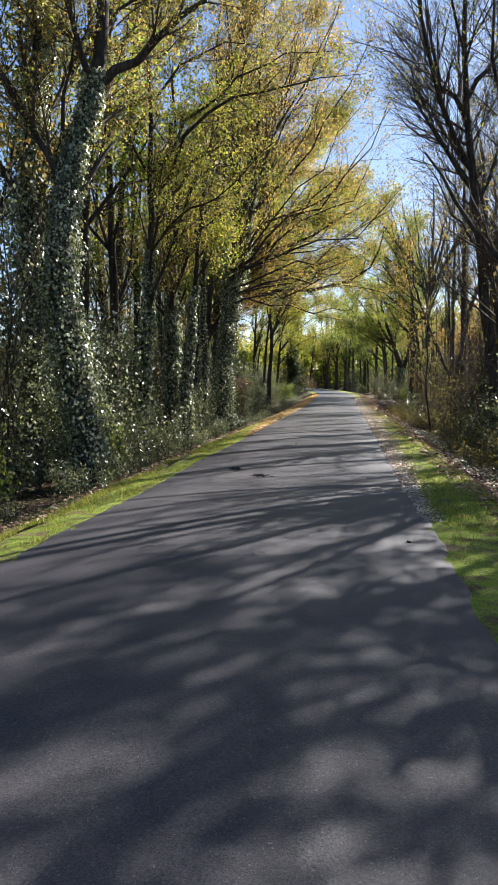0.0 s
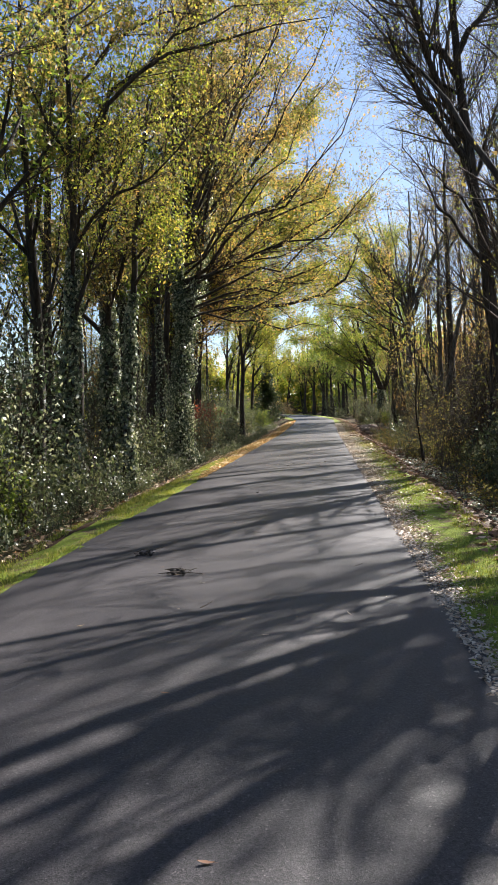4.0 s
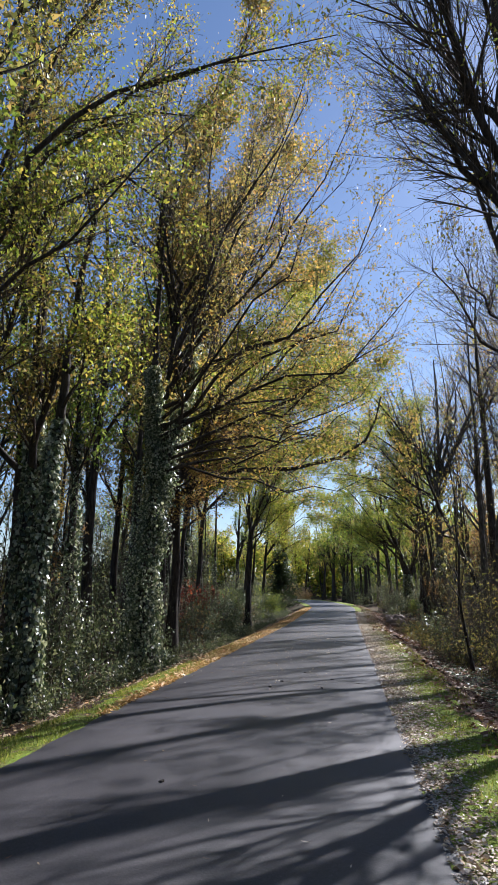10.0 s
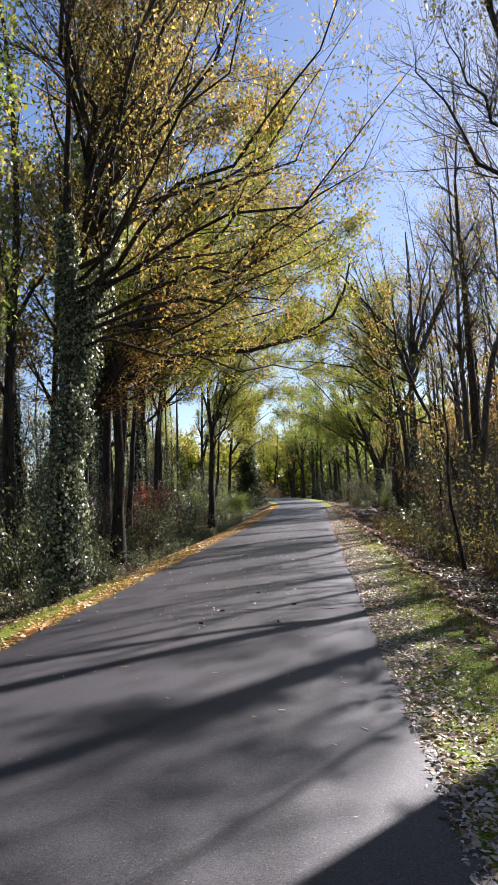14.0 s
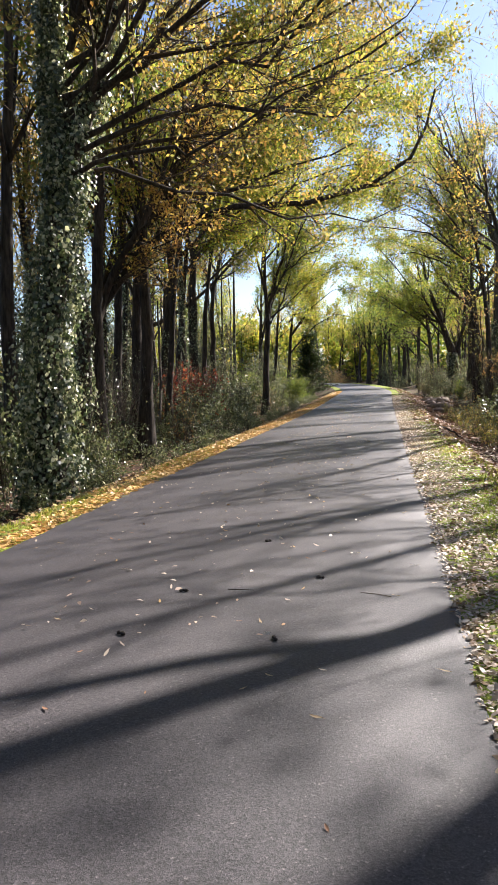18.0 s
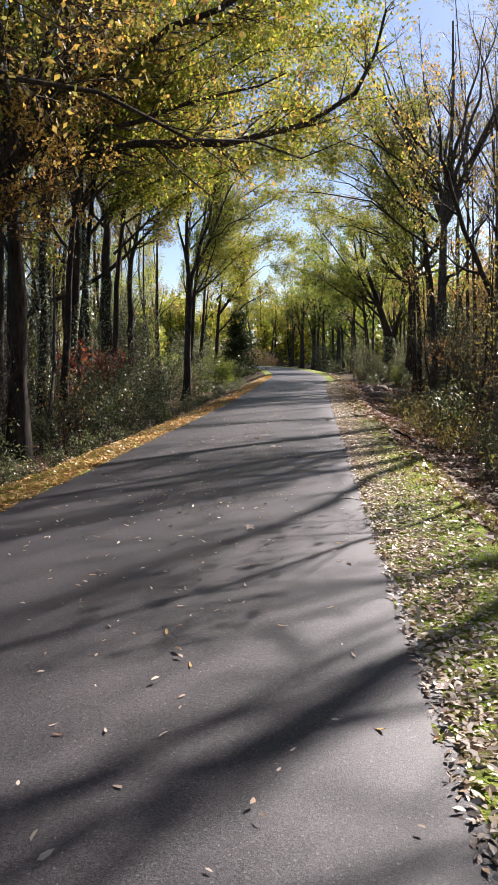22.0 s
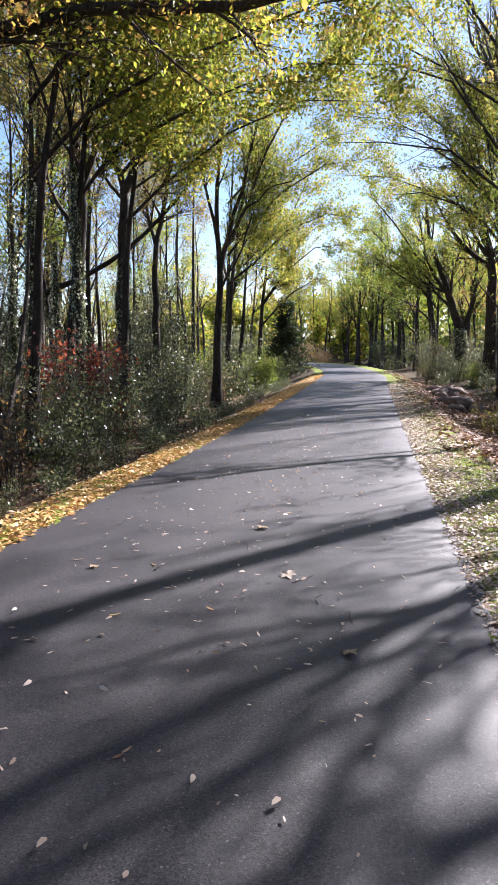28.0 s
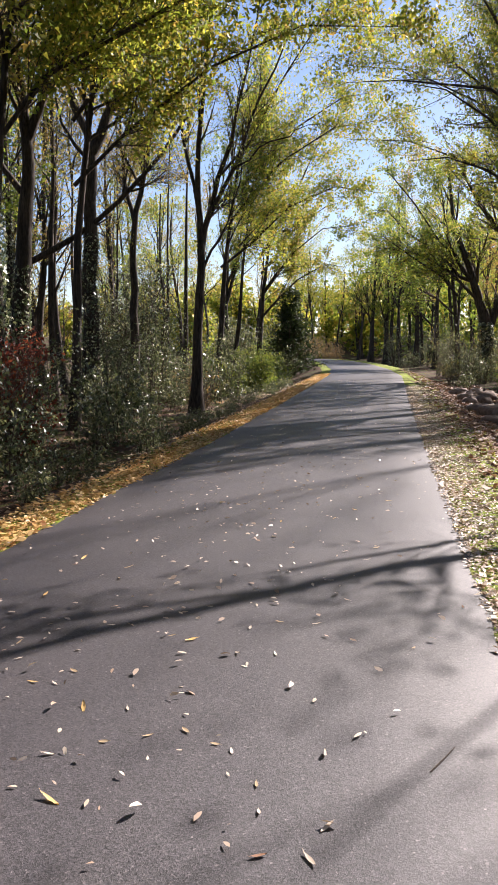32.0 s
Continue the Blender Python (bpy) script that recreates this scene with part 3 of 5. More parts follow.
# the tree whose long boughs arch across the path
tree("arching_tree", "leaning tree with long boughs arching over the path", (-9.2, 47.6), [(0, 0, 0), (0.1, 0, 3.0), (0.5, 0, 5.6), (1.8, -0.3, 7.6), (3.4, -0.6, 9.6), (5.0, -0.8, 13)], 0.36, 0.12, 16,
     limbs=6, limb_len=5, limb_from=0.4, branches=190, branch_len=2.3, twigs=1700, twig_len=0.9, leaves=12000, leaf=0.105, leaf_mat=L_LIME, second=4500, second_mat=L_GOLD, lift=0.2, wob=0.08, leaf_spread=0.18,
     own=[([(0.5, 0, 5.4), (2.6, 0.1, 8.0), (4.8, 0.6, 8.9), (8.0, 1.4, 9.2), (10.6, 2.0, 10.0), (12.0, 2.3, 11.4), (12.4, 2.4, 13)], 0.16),
          ([(1.8, -0.3, 7.6), (4.8, 0.2, 10.6), (8.2, 0.9, 12.8), (11.2, 1.4, 14.6)], 0.15), ([(3.4, -0.6, 9.6), (6.5, -1.0, 13.0), (9.4, -1.4, 15.6)], 0.12),
          ([(0.5, 0, 5.6), (0.3, 0.4, 9), (0.8, 0.8, 13), (0.6, 1, 17)], 0.2), ([(3.4, 0.3, 9.0), (6.0, 1.6, 10.0), (9.5, 2.8, 11.5)], 0.1)])
tree("rust_tree", "understorey tree with rust-gold leaves on low boughs", (-8.6, 45.2), [(0, 0, 0), (0.3, 0, 3), (1.2, 0.1, 6), (2.8, 0.1, 8.5), (3.6, 0.2, 11)], 0.2, 0.05, 17,
     limbs=9, limb_len=3.0, branches=80, twigs=600, leaves=1500, leaf=0.1, leaf_mat=L_RUST, second=1900, second_mat=L_GOLD, bias=(0.12, 0, -0.05), lift=0.1)


def wood_tree(label, x, y, h, r, seed, lean=(0, 0), leaves=4000, mat=None, fork=0.45, bark=None, second=0, second_mat=None, limbs=9, name="tall_tree", ivy=0, bias=(0, 0, 0), leaf=0.13, twigs=560, branches=100):
    a, b = lean
    return tree(name, label, (x, y), [(0, 0, 0), (0.25 * a, 0.25 * b, h * 0.25), (0.5 * a, 0.5 * b, h * 0.55), (a, b, h)], r, r * 0.08, seed, limbs=limbs, limb_len=h * 0.33, limb_angle=32,
                limb_from=fork, lift=0.45, branches=branches, branch_len=h * 0.16, twigs=twigs, twig_len=1.0, leaves=leaves, leaf=leaf, leaf_mat=mat or L_OLIVE, second=second, far=True,
                second_mat=second_mat, bark=bark, ivy=ivy, ivy_top=h * 0.5, ivy_thick=0.24, ivy_size=0.1, bias=bias)


# left-hand wood, the trunks that stand clear against the sky
for k, (x, y, h, r, lean, fork) in enumerate([(-6.9, 34.6, 16, 0.2, (-0.4, 0.3), 0.5), (-7.3, 42.9, 17, 0.28, (-0.3, 0.2), 0.5), (-10.7, 47.0, 17, 0.22, (-1.2, 0.5), 0.5), (-9.8, 50.5, 18, 0.24, (0.3, 0.3), 0.5),
                                              (-9.0, 60.2, 19, 0.2, (-0.4, 0.3), 0.6), (-12.5, 63.6, 20, 0.3, (0.3, 0.2), 0.6), (-15.3, 72.6, 20, 0.28, (-0.5, 0.3), 0.6), (-10.6, 55.0, 18, 0.18, (0.5, 0.3), 0.55), (-14.6, 66.0, 19, 0.17, (0.4, 0.1), 0.6),
                                              (-13.8, 90.8, 21, 0.17, (0.2, 0.2), 0.6), (-13.0, 92.4, 22, 0.24, (0.3, 0.2), 0.55), (-17.5, 84.0, 20, 0.2, (-0.3, 0.3), 0.6), (-19.0, 76.0, 20, 0.22, (0.6, 0.3), 0.6), (-16.4, 88.0, 20, 0.15, (0.2, 0.3), 0.6)]):
    wood_tree("tall dark trunk with a sparse high crown", x, y, h, r, 21 + k, lean, 3600, L_OLIVE if k % 3 else L_GREEN, fork, ivy=2400 if k < 9 else 0, second=600 if k in (2, 3, 7) else 0, second_mat=L_GOLD)
tree("forked_tree", "stout dark tree leaning and forking high", (-12.4, 67.5), [(0, 0, 0), (0.1, 0, 4), (0.5, 0, 8), (0.6, 0, 10.6), (0.1, 0, 14), (-0.6, 0, 19)], 0.40, 0.08, 36, limbs=7, limb_len=5, limb_angle=30, limb_from=0.6, branches=80, twigs=620, leaves=4000, leaf=0.11,
     own=[([(0.6, 0, 10.4), (1.5, 0.2, 13), (1.9, 0.4, 18)], 0.2), ([(0.3, 0, 8.6), (-1.0, 0.2, 10.6), (-1.7, 0.4, 15)], 0.13)], ivy=1800, ivy_top=6.0, ivy_thick=0.14)
tree("forked_tree", "stout ivy-flecked tree forking high into leaning stems", (-12.2, 73.8), [(0, 0, 0), (0.05, 0, 5), (0.1, 0, 9), (0.2, 0, 11.8), (-0.7, 0, 14), (-1.3, 0, 19)], 0.44, 0.08, 37, limbs=7, limb_len=5, limb_angle=30, limb_from=0.65, branches=80, twigs=620, leaves=4000, leaf=0.11,
     own=[([(0.2, 0, 11.4), (1.2, 0.3, 13.6), (2.6, 0.5, 16.6), (3.4, 0.5, 21)], 0.27), ([(0.15, 0, 11), (-1.2, 0.2, 12.8), (-1.7, 0.3, 14.6)], 0.1)], ivy=2600, ivy_top=8.0, ivy_thick=0.16)
tree("forked_tree", "dark straight tree with an upswept fork", (-11.8, 78.6), [(0, 0, 0), (0.0, 0, 5), (0.1, 0, 9.2), (0.9, 0, 13), (1.4, 0, 19)], 0.27, 0.06, 38, limbs=7, limb_len=5, limb_angle=30, limb_from=0.6, branches=80, twigs=620, leaves=4200, leaf=0.11,
     own=[([(0.1, 0, 9.0), (-0.6, 0.2, 12), (-0.8, 0.4, 17)], 0.13)])
tree("forked_tree", "slender tree dividing into several rising stems", (-11.2, 97.5), [(0, 0, 0), (0, 0, 4), (0.1, 0, 8), (0.2, 0.2, 13), (0.6, 0.2, 20)], 0.3, 0.05, 39, limbs=7, limb_len=5, limb_angle=28, limb_from=0.5, branches=80, twigs=620, leaves=5000, leaf=0.12, leaf_mat=L_GREEN,
     own=[([(0.05, 0, 6.0), (0.9, 0.3, 9.5), (1.6, 0.5, 15)], 0.15), ([(0.1, 0, 7.5), (1.6, 0.2, 11), (2.8, 0.3, 15)], 0.12)])
wood_tree("dark tree leaning towards the path", -8.6, 88.0, 16, 0.2, 30, (1.6, -0.2), 6500, L_LIME, 0.35, bias=(0.12, 0, 0))
tree("leaning_tree", "crooked dark tree leaning low across the wood", (-19.5, 72.6), [(0, 0, 0), (1.2, 0.2, 3.3), (2.8, 0.4, 5.8), (5.4, 0.8, 7.0), (8.0, 1.2, 8.7), (10.8, 1.6, 11.5), (12.0, 1.9, 13.5)], 0.26, 0.05, 34, limbs=6, limb_len=2.6, limb_angle=50, limb_from=0.6, branches=60, twigs=420, leaves=1300, leaf=0.11, leaf_mat=L_OLIVE, wob=0.1)
# the slim tree at the path's edge, its stems rising from a low fork
tree("slim_tree", "slim dark tree dividing into rising stems near the path", (-6.4, 70.8), [(0, 0, 0), (0.07, 0, 3.4), (0.2, 0, 6.6), (0.0, 0.1, 9.8), (0.35, 0.2, 14), (0.7, 0.2, 19)], 0.25, 0.025, 33, limbs=7, limb_len=4.4, limb_angle=26, limb_from=0.6,
     branches=130, twigs=1100, leaves=2600, leaf=0.1, leaf_mat=L_GREEN, second=1200, second_mat=L_LIME, bias=(0.1, 0, 0), wob=0.07, tip=0.15,
     own=[([(0.2, 0, 6.4), (0.8, 0, 9.0), (1.8, 0.1, 12.2), (2.6, 0.2, 17)], 0.14), ([(0.3, 0, 7.4), (1.4, 0, 9.6), (2.7, 0, 12.4), (4.0, 0.3, 15.5)], 0.1), ([(0.1, 0, 8.0), (-0.7, 0.3, 12), (-0.8, 0.4, 17)], 0.09), ([(1.3, 0, 9.4), (3.0, 0.2, 10.6), (4.8, 0.3, 11.2)], 0.05), ([(0.15, 0, 5.6), (1.2, 0.3, 7.6), (2.2, 0.5, 11)], 0.07)])

# right-hand trees
tree("low_forked_tree", "bare tree forking low beside the path", (5.6, 16.2), [(0, 0, 0), (0.1, 0, 2.2), (0.1, 0.1, 4.2), (-0.3, 0.4, 8), (-0.4, 0.6, 13)], 0.22, 0.05, 47, limbs=9, limb_len=5, limb_angle=42, limb_from=0.3, branches=80, branch_len=2.0, twigs=420, leaves=350, leaf=0.1, leaf_mat=L_OLIVE,
     own=[([(0.1, 0.1, 4.2), (-0.6, -1.6, 6), (-1.4, -3.0, 9)], 0.12), ([(0.1, 0.1, 4.0), (0.8, -1.0, 6.4), (1.0, -2.4, 10)], 0.1), ([(0, 0.1, 3.8), (-1.6, 0.6, 5.4), (-3.0, 1.0, 7.6)], 0.1), ([(0.1, 0.1, 4.0), (-1.2, -0.6, 6.2), (-1.8, -1.0, 10)], 0.14), ([(0.1, 0.1, 4.2), (1.5, 0.6, 6.5), (2.4, 1.0, 10)], 0.13), ([(0.1, 0, 3.6), (-0.8, 1.2, 6.0), (-1.0, 2.2, 9.5)], 0.11)])
tree("bare_tree", "tall nearly bare double-stemmed tree with fine dark twigs", (6.3, 26.5), [(0, 0, 0), (-0.2, 0, 2.5), (-0.7, 0.1, 6.0), (-1.1, 0.2, 9), (-1.4, 0.3, 12), (-1.5, 0.6, 15), (-1.3, 1.0, 19)], 0.26, 0.05, 41, limbs=10, limb_len=6, limb_angle=48, limb_from=0.5,
     branches=330, branch_len=3.0, twigs=3700, twig_len=1.3, leaves=2600, leaf=0.08, leaf_mat=L_LIME, bark=BARK,
     own=[([(-0.3, -0.3, 3.4), (-0.3, -1.3, 5.0), (-0.2, -2.2, 8.6), (-1.2, -3.3, 12), (-1.6, -4.0, 17)], 0.15), ([(-1.3, 0.3, 11.4), (-2.4, 0.8, 13.5), (-3.0, 1.2, 17)], 0.12), ([(-1.1, 0.2, 9.2), (-2.6, 0.8, 12), (-4.2, 1.0, 15)], 0.1), ([(-1.2, 0.2, 9.8), (-2.6, -1.2, 12.5), (-3.6, -2.6, 15.5), (-4.0, -3.8, 18.5)], 0.1), ([(-1.4, 0.4, 12.2), (-0.2, 0.9, 14.5), (0.4, 1.3, 18)], 0.1)], wob=0.1, tip=0.1)
tree("bare_tree", "tall bare tree leaning a little over the bank", (8.3, 34.6), [(0, 0, 0), (-0.4, 0.2, 4.5), (-1.0, 0.5, 8.5), (-1.5, 0.8, 11.5), (-2.3, 1.0, 15), (-2.6, 1.2, 19)], 0.22, 0.04, 141, limbs=11, limb_len=5.5, limb_angle=46, limb_from=0.45,
     branches=260, branch_len=2.8, twigs=2900, twig_len=1.2, leaves=2200, leaf=0.08, leaf_mat=L_LIME, bark=BARK,
     own=[([(-0.9, 0.4, 7.8), (-2.6, 0.9, 10.4), (-4.0, 1.2, 13.5)], 0.09), ([(-1.2, 0.6, 9.6), (-2.6, -0.2, 11.2), (-3.8, -0.6, 13.0)], 0.06), ([(-1.4, 0.7, 11), (-0.4, 1.2, 14), (0.2, 1.5, 18)], 0.1), ([(-0.7, 0.3, 6.0), (-2.0, 0.2, 7.0), (-3.6, 0, 7.4)], 0.04)], wob=0.1, tip=0.1)
for k, (x, y, ax, ay, r, lv) in enumerate([(9.2, 53.7, 0, 0.02, 0.36, 1200), (11.0, 31.3, 0, 0.2, 0.34, 700), (11.0, 37.4, 0, 0.02, 0.44, 900)]):
    tree("shade_tree", "stout dark trunk rising from the sloping bank", (x, y), [(0, 0, 0), (3 * ax, 3 * ay, 3), (7 * ax, 7 * ay, 7), (13 * ax - 0.2, 13 * ay, 13), (17 * ax - 0.3, 17 * ay, 17), (20 * ax, 20 * ay, 21)], r, 0.015, 149 + k, limbs=10, limb_len=4.5, limb_angle=36, limb_from=0.5,
         branches=120, branch_len=2.4, twigs=900, leaves=lv, leaf=0.1, leaf_mat=L_OLIVE, wob=0.1, far=True)
tree("bare_tree", "tall straight thin tree, almost leafless", (7.9, 48.8), [(0, 0, 0), (-0.1, 0.2, 4), (-0.2, 0.4, 10), (-0.3, 0.6, 19)], 0.23, 0.012, 42, limbs=13, limb_len=4.2, limb_angle=42, limb_from=0.4, branches=130, twigs=1200, leaves=800, leaf=0.09, leaf_mat=L_OLIVE, bark=BARK_GREY)
tree("bare_tree", "leaning nearly bare tree with a lattice of twigs", (10.4, 25.6), [(0, 0, 0), (-0.5, 0, 4), (-1.6, 0.2, 8), (-3.0, 0.4, 12), (-3.8, 0.4, 16)], 0.2, 0.03, 48, limbs=14, limb_len=4.6, limb_angle=40, limb_from=0.35, branches=220, branch_len=2.2, twigs=3000, leaves=2200, leaf=0.09, leaf_mat=L_LIME)
tree("bare_tree", "thin bare tree leaning away from the path", (7.2, 46.4), [(0, 0, 0), (0.9, 0.6, 5), (1.6, 1.1, 8), (2.5, 1.5, 10), (3.9, 2.5, 12.5), (5.0, 3.2, 16)], 0.17, 0.03, 142, limbs=7, limb_len=3, limb_angle=36, limb_from=0.6, branches=70, branch_len=1.8, twigs=500, leaves=250, leaf=0.09, leaf_mat=L_OLIVE, bark=BARK_GREY)
tree("gold_tree", "small tree holding a clump of orange leaves", (9.0, 55.5), [(0, 0, 0), (-0.6, 0, 3), (-1.8, 0, 6), (-3.0, 0, 9), (-3.4, 0, 11)], 0.16, 0.04, 43, limbs=8, limb_len=3, branches=70, twigs=420, leaves=500, leaf_mat=L_OLIVE, second=500, second_mat=L_GOLD, lift=0.2)
for k, (x, y, h, r, lv, lx, mt) in enumerate([(11.5, 36, 14, 0.18, 5200, -0.8, L_OLIVE), (12.5, 58, 16, 0.22, 500, -1, L_GOLD),
                                               (11.6, 76, 17, 0.2, 900, -0.8, L_OLIVE), (12.4, 72, 16, 0.22, 700, -1.2, L_GOLD), (7.6, 74.5, 14, 0.16, 2600, -0.6, L_GREEN), (12.5, 28, 14, 0.2, 500, 0.4, L_OLIVE),
                                               (9.6, 20.5, 14, 0.2, 3200, -0.3, L_OLIVE), (11.5, 14, 15, 0.24, 9000, 0, L_OLIVE), (8.2, 10.5, 14, 0.22, 11000, -0.6, L_OLIVE), (7.8, 15.0, 13, 0.2, 7200, 0.3, L_OLIVE), (8.8, 19.0, 13, 0.2, 3800, 0.4, L_OLIVE), (7.0, 6.5, 12, 0.2, 7000, -0.3, L_OLIVE), (13.5, 44, 15, 0.2, 3500, 0.3, L_OLIVE)]):
    wood_tree("grey-brown slender tree, mostly bare", x, y, h, r, 60 + k, (lx, 0.3), lv, mt, 0.4, BARK_GREY if k % 2 else BARK, name="thin_tree")
for k, (x, y, h, lx) in enumerate([(9.6, 22.8, 17, -0.8), (12.4, 27.5, 18, -0.5), (10.2, 42.4, 18, -0.8), (12.6, 45.8, 20, -0.4), (9.6, 39.0, 16, -1.0), (15.0, 50.0, 20, -0.3), (12.2, 33.2, 19, 0.4), (10.6, 51.6, 18, -0.6), (16.4, 64.4, 19, -0.5), (13.6, 79.0, 24, -0.8), (15.4, 72.6, 23, 0.3), (12.2, 86.0, 25, -0.4), (16.8, 82.0, 26, -0.6), (18.6, 90.0, 26, -0.4)]):
    wood_tree("grey-brown bare tree with many crooked limbs", x, y, h, 0.21, 200 + k, (lx, 0.4), 240, L_OLIVE, 0.38, BARK_GREY if k % 2 else BARK, limbs=13, name="bare_tree", leaf=0.1, twigs=170 if k < 9 else 700, branches=70 if k < 9 else 150, second=0 if k < 9 else 500, second_mat=L_GOLD)
tree("great_tree", "massive dark tree leaning over the path", (8.2, 98), [(0, 0, 0), (-0.1, 0, 3.6), (-1.0, 0, 6.6), (-2.6, 0, 11), (-3.4, 0.4, 16)], 0.6, 0.03, 45, limbs=9, limb_len=5, limb_angle=40, limb_from=0.4, branches=200, branch_len=2.8, twigs=1000, leaves=6500, leaf=0.14,
     leaf_mat=L_LIME, second=2500, second_mat=L_GREEN, bias=(-0.15, 0, 0), own=[([(-1.0, 0, 5.8), (-3.2, -0.3, 7.8), (-5.6, -0.6, 9.0), (-8, -0.8, 9.3)], 0.12), ([(0, 0, 3.2), (1.0, 0.4, 6.6), (1.2, 0.6, 11)], 0.3)], ivy=2500, ivy_top=4.0, ivy_thick=0.3, ivy_size=0.15)
tree("great_tree", "massive dark tree with a spreading fork", (8.5, 84.5), [(0, 0, 0), (0, 0, 4), (-0.2, 0, 8.4), (-1.4, 0, 12), (-2.0, 0, 16)], 0.5, 0.03, 46, limbs=11, limb_len=6, limb_angle=45, branches=180, branch_len=2.6, twigs=900, leaves=4500, leaf=0.14, leaf_mat=L_GREEN, second=2500, second_mat=L_LIME,
     own=[([(-0.2, 0, 8.2), (1.6, 0.2, 10.5), (3.0, 0.3, 14)], 0.24), ([(-0.1, 0, 7.6), (-2.2, 0.2, 9.4), (-4.0, 0.3, 12.5)], 0.2)])

# the grey tree by the boulders, its stems fanning up from one fork
g = np.random.default_rng(77)
fan = []
for k in range(11):
    a, w = -0.62 + 1.24 * k / 10 + 0.05 * g.normal(), 1.6 * g.normal()
    z0, n = 9.6 + 1.6 * g.random(), 9.5 + 2.0 * g.random()
    fan.append(([(0.05 * a, 0, z0), (2.4 * a, 0.2 * w, z0 + 0.28 * n), (0.6 * n * math.sin(a), 0.6 * w, z0 + 0.62 * n), (0.85 * n * math.sin(a) + 0.3 * a, w, z0 + n)], 0.11 + 0.06 * g.random()))
tree("fan_tree", "grey tree fanning long bare stems above an ivy-clad trunk", (8.5, 71.0), [(0, 0, 0), (0.05, 0, 3.5), (-0.05, 0, 7.5), (0, 0, 10.6), (0.3, 0.2, 15), (0.2, 0.4, 21)], 0.38, 0.05, 78, limbs=3, limb_len=4, limb_angle=34, limb_from=0.6, branches=190, branch_len=2.3, twigs=1100, leaves=450, leaf=0.1,
     leaf_mat=L_OLIVE, second=450, second_mat=L_GOLD, own=fan + [([(0, 0, 6.2), (1.6, 0.4, 8.2), (2.6, 0.6, 11.5)], 0.12)], bark=BARK_GREY, ivy=3200, ivy_top=5.6, ivy_thick=0.5, ivy_size=0.13, wob=0.12, tip=0.1)

# leafy trees whose crowns meet over the path further on
def canopy_tree(label, x, y, h, reach, seed, mat, mat2, leaves=11000, r=0.24, low=0.3, twigs=950, leaf=0.135, second=3500, spread=0.12):
    own = [([(0.02 * reach, 0, h * a), (0.25 * reach, 0.4 * w, h * (a + 0.12)), (0.62 * reach, w, h * (a + 0.2 + b)), (reach * c, 1.5 * w, h * (a + 0.2 + 1.5 * b))], r * 0.4)
           for a, b, c, w in ((low, 0.02, 1.0, 0.8), (low + 0.1, 0.06, 1.05, -1.2), (low + 0.2, 0.1, 0.9, 2.0), (low + 0.28, 0.16, 0.75, -2.2))]
    return tree("canopy_tree", label, (x, y), [(0, 0, 0), (0.03 * reach, 0, h * 0.3), (0.1 * reach, 0, h * 0.6), (0.25 * reach, 0, h)], r, 0.03, seed, limbs=6, bias=(0.3 if reach > 5 else -0.1, 0, 0), limb_len=h * 0.3, limb_angle=40, limb_from=max(0.3, low + 0.12), branches=int(60 + twigs * 0.1), branch_len=2.7, twigs=twigs,
                leaves=leaves, leaf=leaf, leaf_mat=mat, second=second, second_mat=mat2, own=own, far=True, wob=0.16, tip=0.1, leaf_spread=spread)


canopy_tree("leafy tree arching yellow-green boughs over the path", 7.6, 66.5, 15, -8.5, 51, L_LIME, L_GREEN, 1800, 0.2, 0.52, 500, 0.12, 700)
canopy_tree("tall fine-twigged tree beside the bank", 12.4, 53.0, 19, -3.0, 64, L_OLIVE, L_GOLD, 1700, 0.2, 0.45, 800, 0.085, 500)
canopy_tree("tall tree holding thin leafy boughs over the path", -9.6, 60.5, 20, 11.5, 62, L_LIME, L_GREEN, 38000, 0.2, 0.4, 2600, 0.135, 6000, 0.26)
canopy_tree("leafy tree arching olive boughs over the path", 8.2, 77.0, 15, -6.5, 52, L_LIME, L_OLIVE, 5500, 0.24, 0.5, 800, 0.12, 1500)
canopy_tree("leafy tree arching green boughs over the path", -8.4, 83.0, 18, 9.0, 53, L_LIME, L_GREEN, 30000, 0.22, 0.4, 1900, 0.12, 5000, 0.25)
canopy_tree("leafy tree arching yellow-green boughs over the path", -7.6, 92.0, 15, 6.0, 54, L_LIME, L_OLIVE)
canopy_tree("leafy tree arching green boughs over the path", 6.2, 98.0, 15, -8.0, 55, L_GREEN, L_LIME)
canopy_tree("tall leafy tree beside the path", -8.6, 55.5, 19, 11.5, 56, L_LIME, L_OLIVE, 38000, 0.19, 0.42, 2600, 0.125, 6000, 0.26)
canopy_tree("tall olive tree reaching over the path", -7.6, 44.5, 24, 7.0, 57, L_OLIVE, L_GOLD, 24000, 0.25, 0.5, 2400, 0.13, 6500, 0.2)
canopy_tree("tall yellowing tree reaching over the path", -10.4, 53.5, 25, 11.0, 58, L_OLIVE, L_GOLD, 25000, 0.25, 0.5, 2400, 0.13, 6500, 0.2)
canopy_tree("tall olive tree behind the ivy trunks", -9.2, 31.5, 24, 6.5, 59, L_OLIVE, L_LIME, 16000, 0.24, 0.5, 2000, 0.11)
canopy_tree("tall olive tree behind the ivy trunks", -8.8, 22.5, 21, 6.5, 60, L_OLIVE, L_LIME, 16000, 0.24, 0.5, 2000, 0.1)
canopy_tree("tall leafy tree meeting others over the path", -9.6, 66.0, 21, 11.0, 63, L_LIME, L_OLIVE, 36000, 0.2, 0.4, 2600, 0.14, 5000, 0.26)
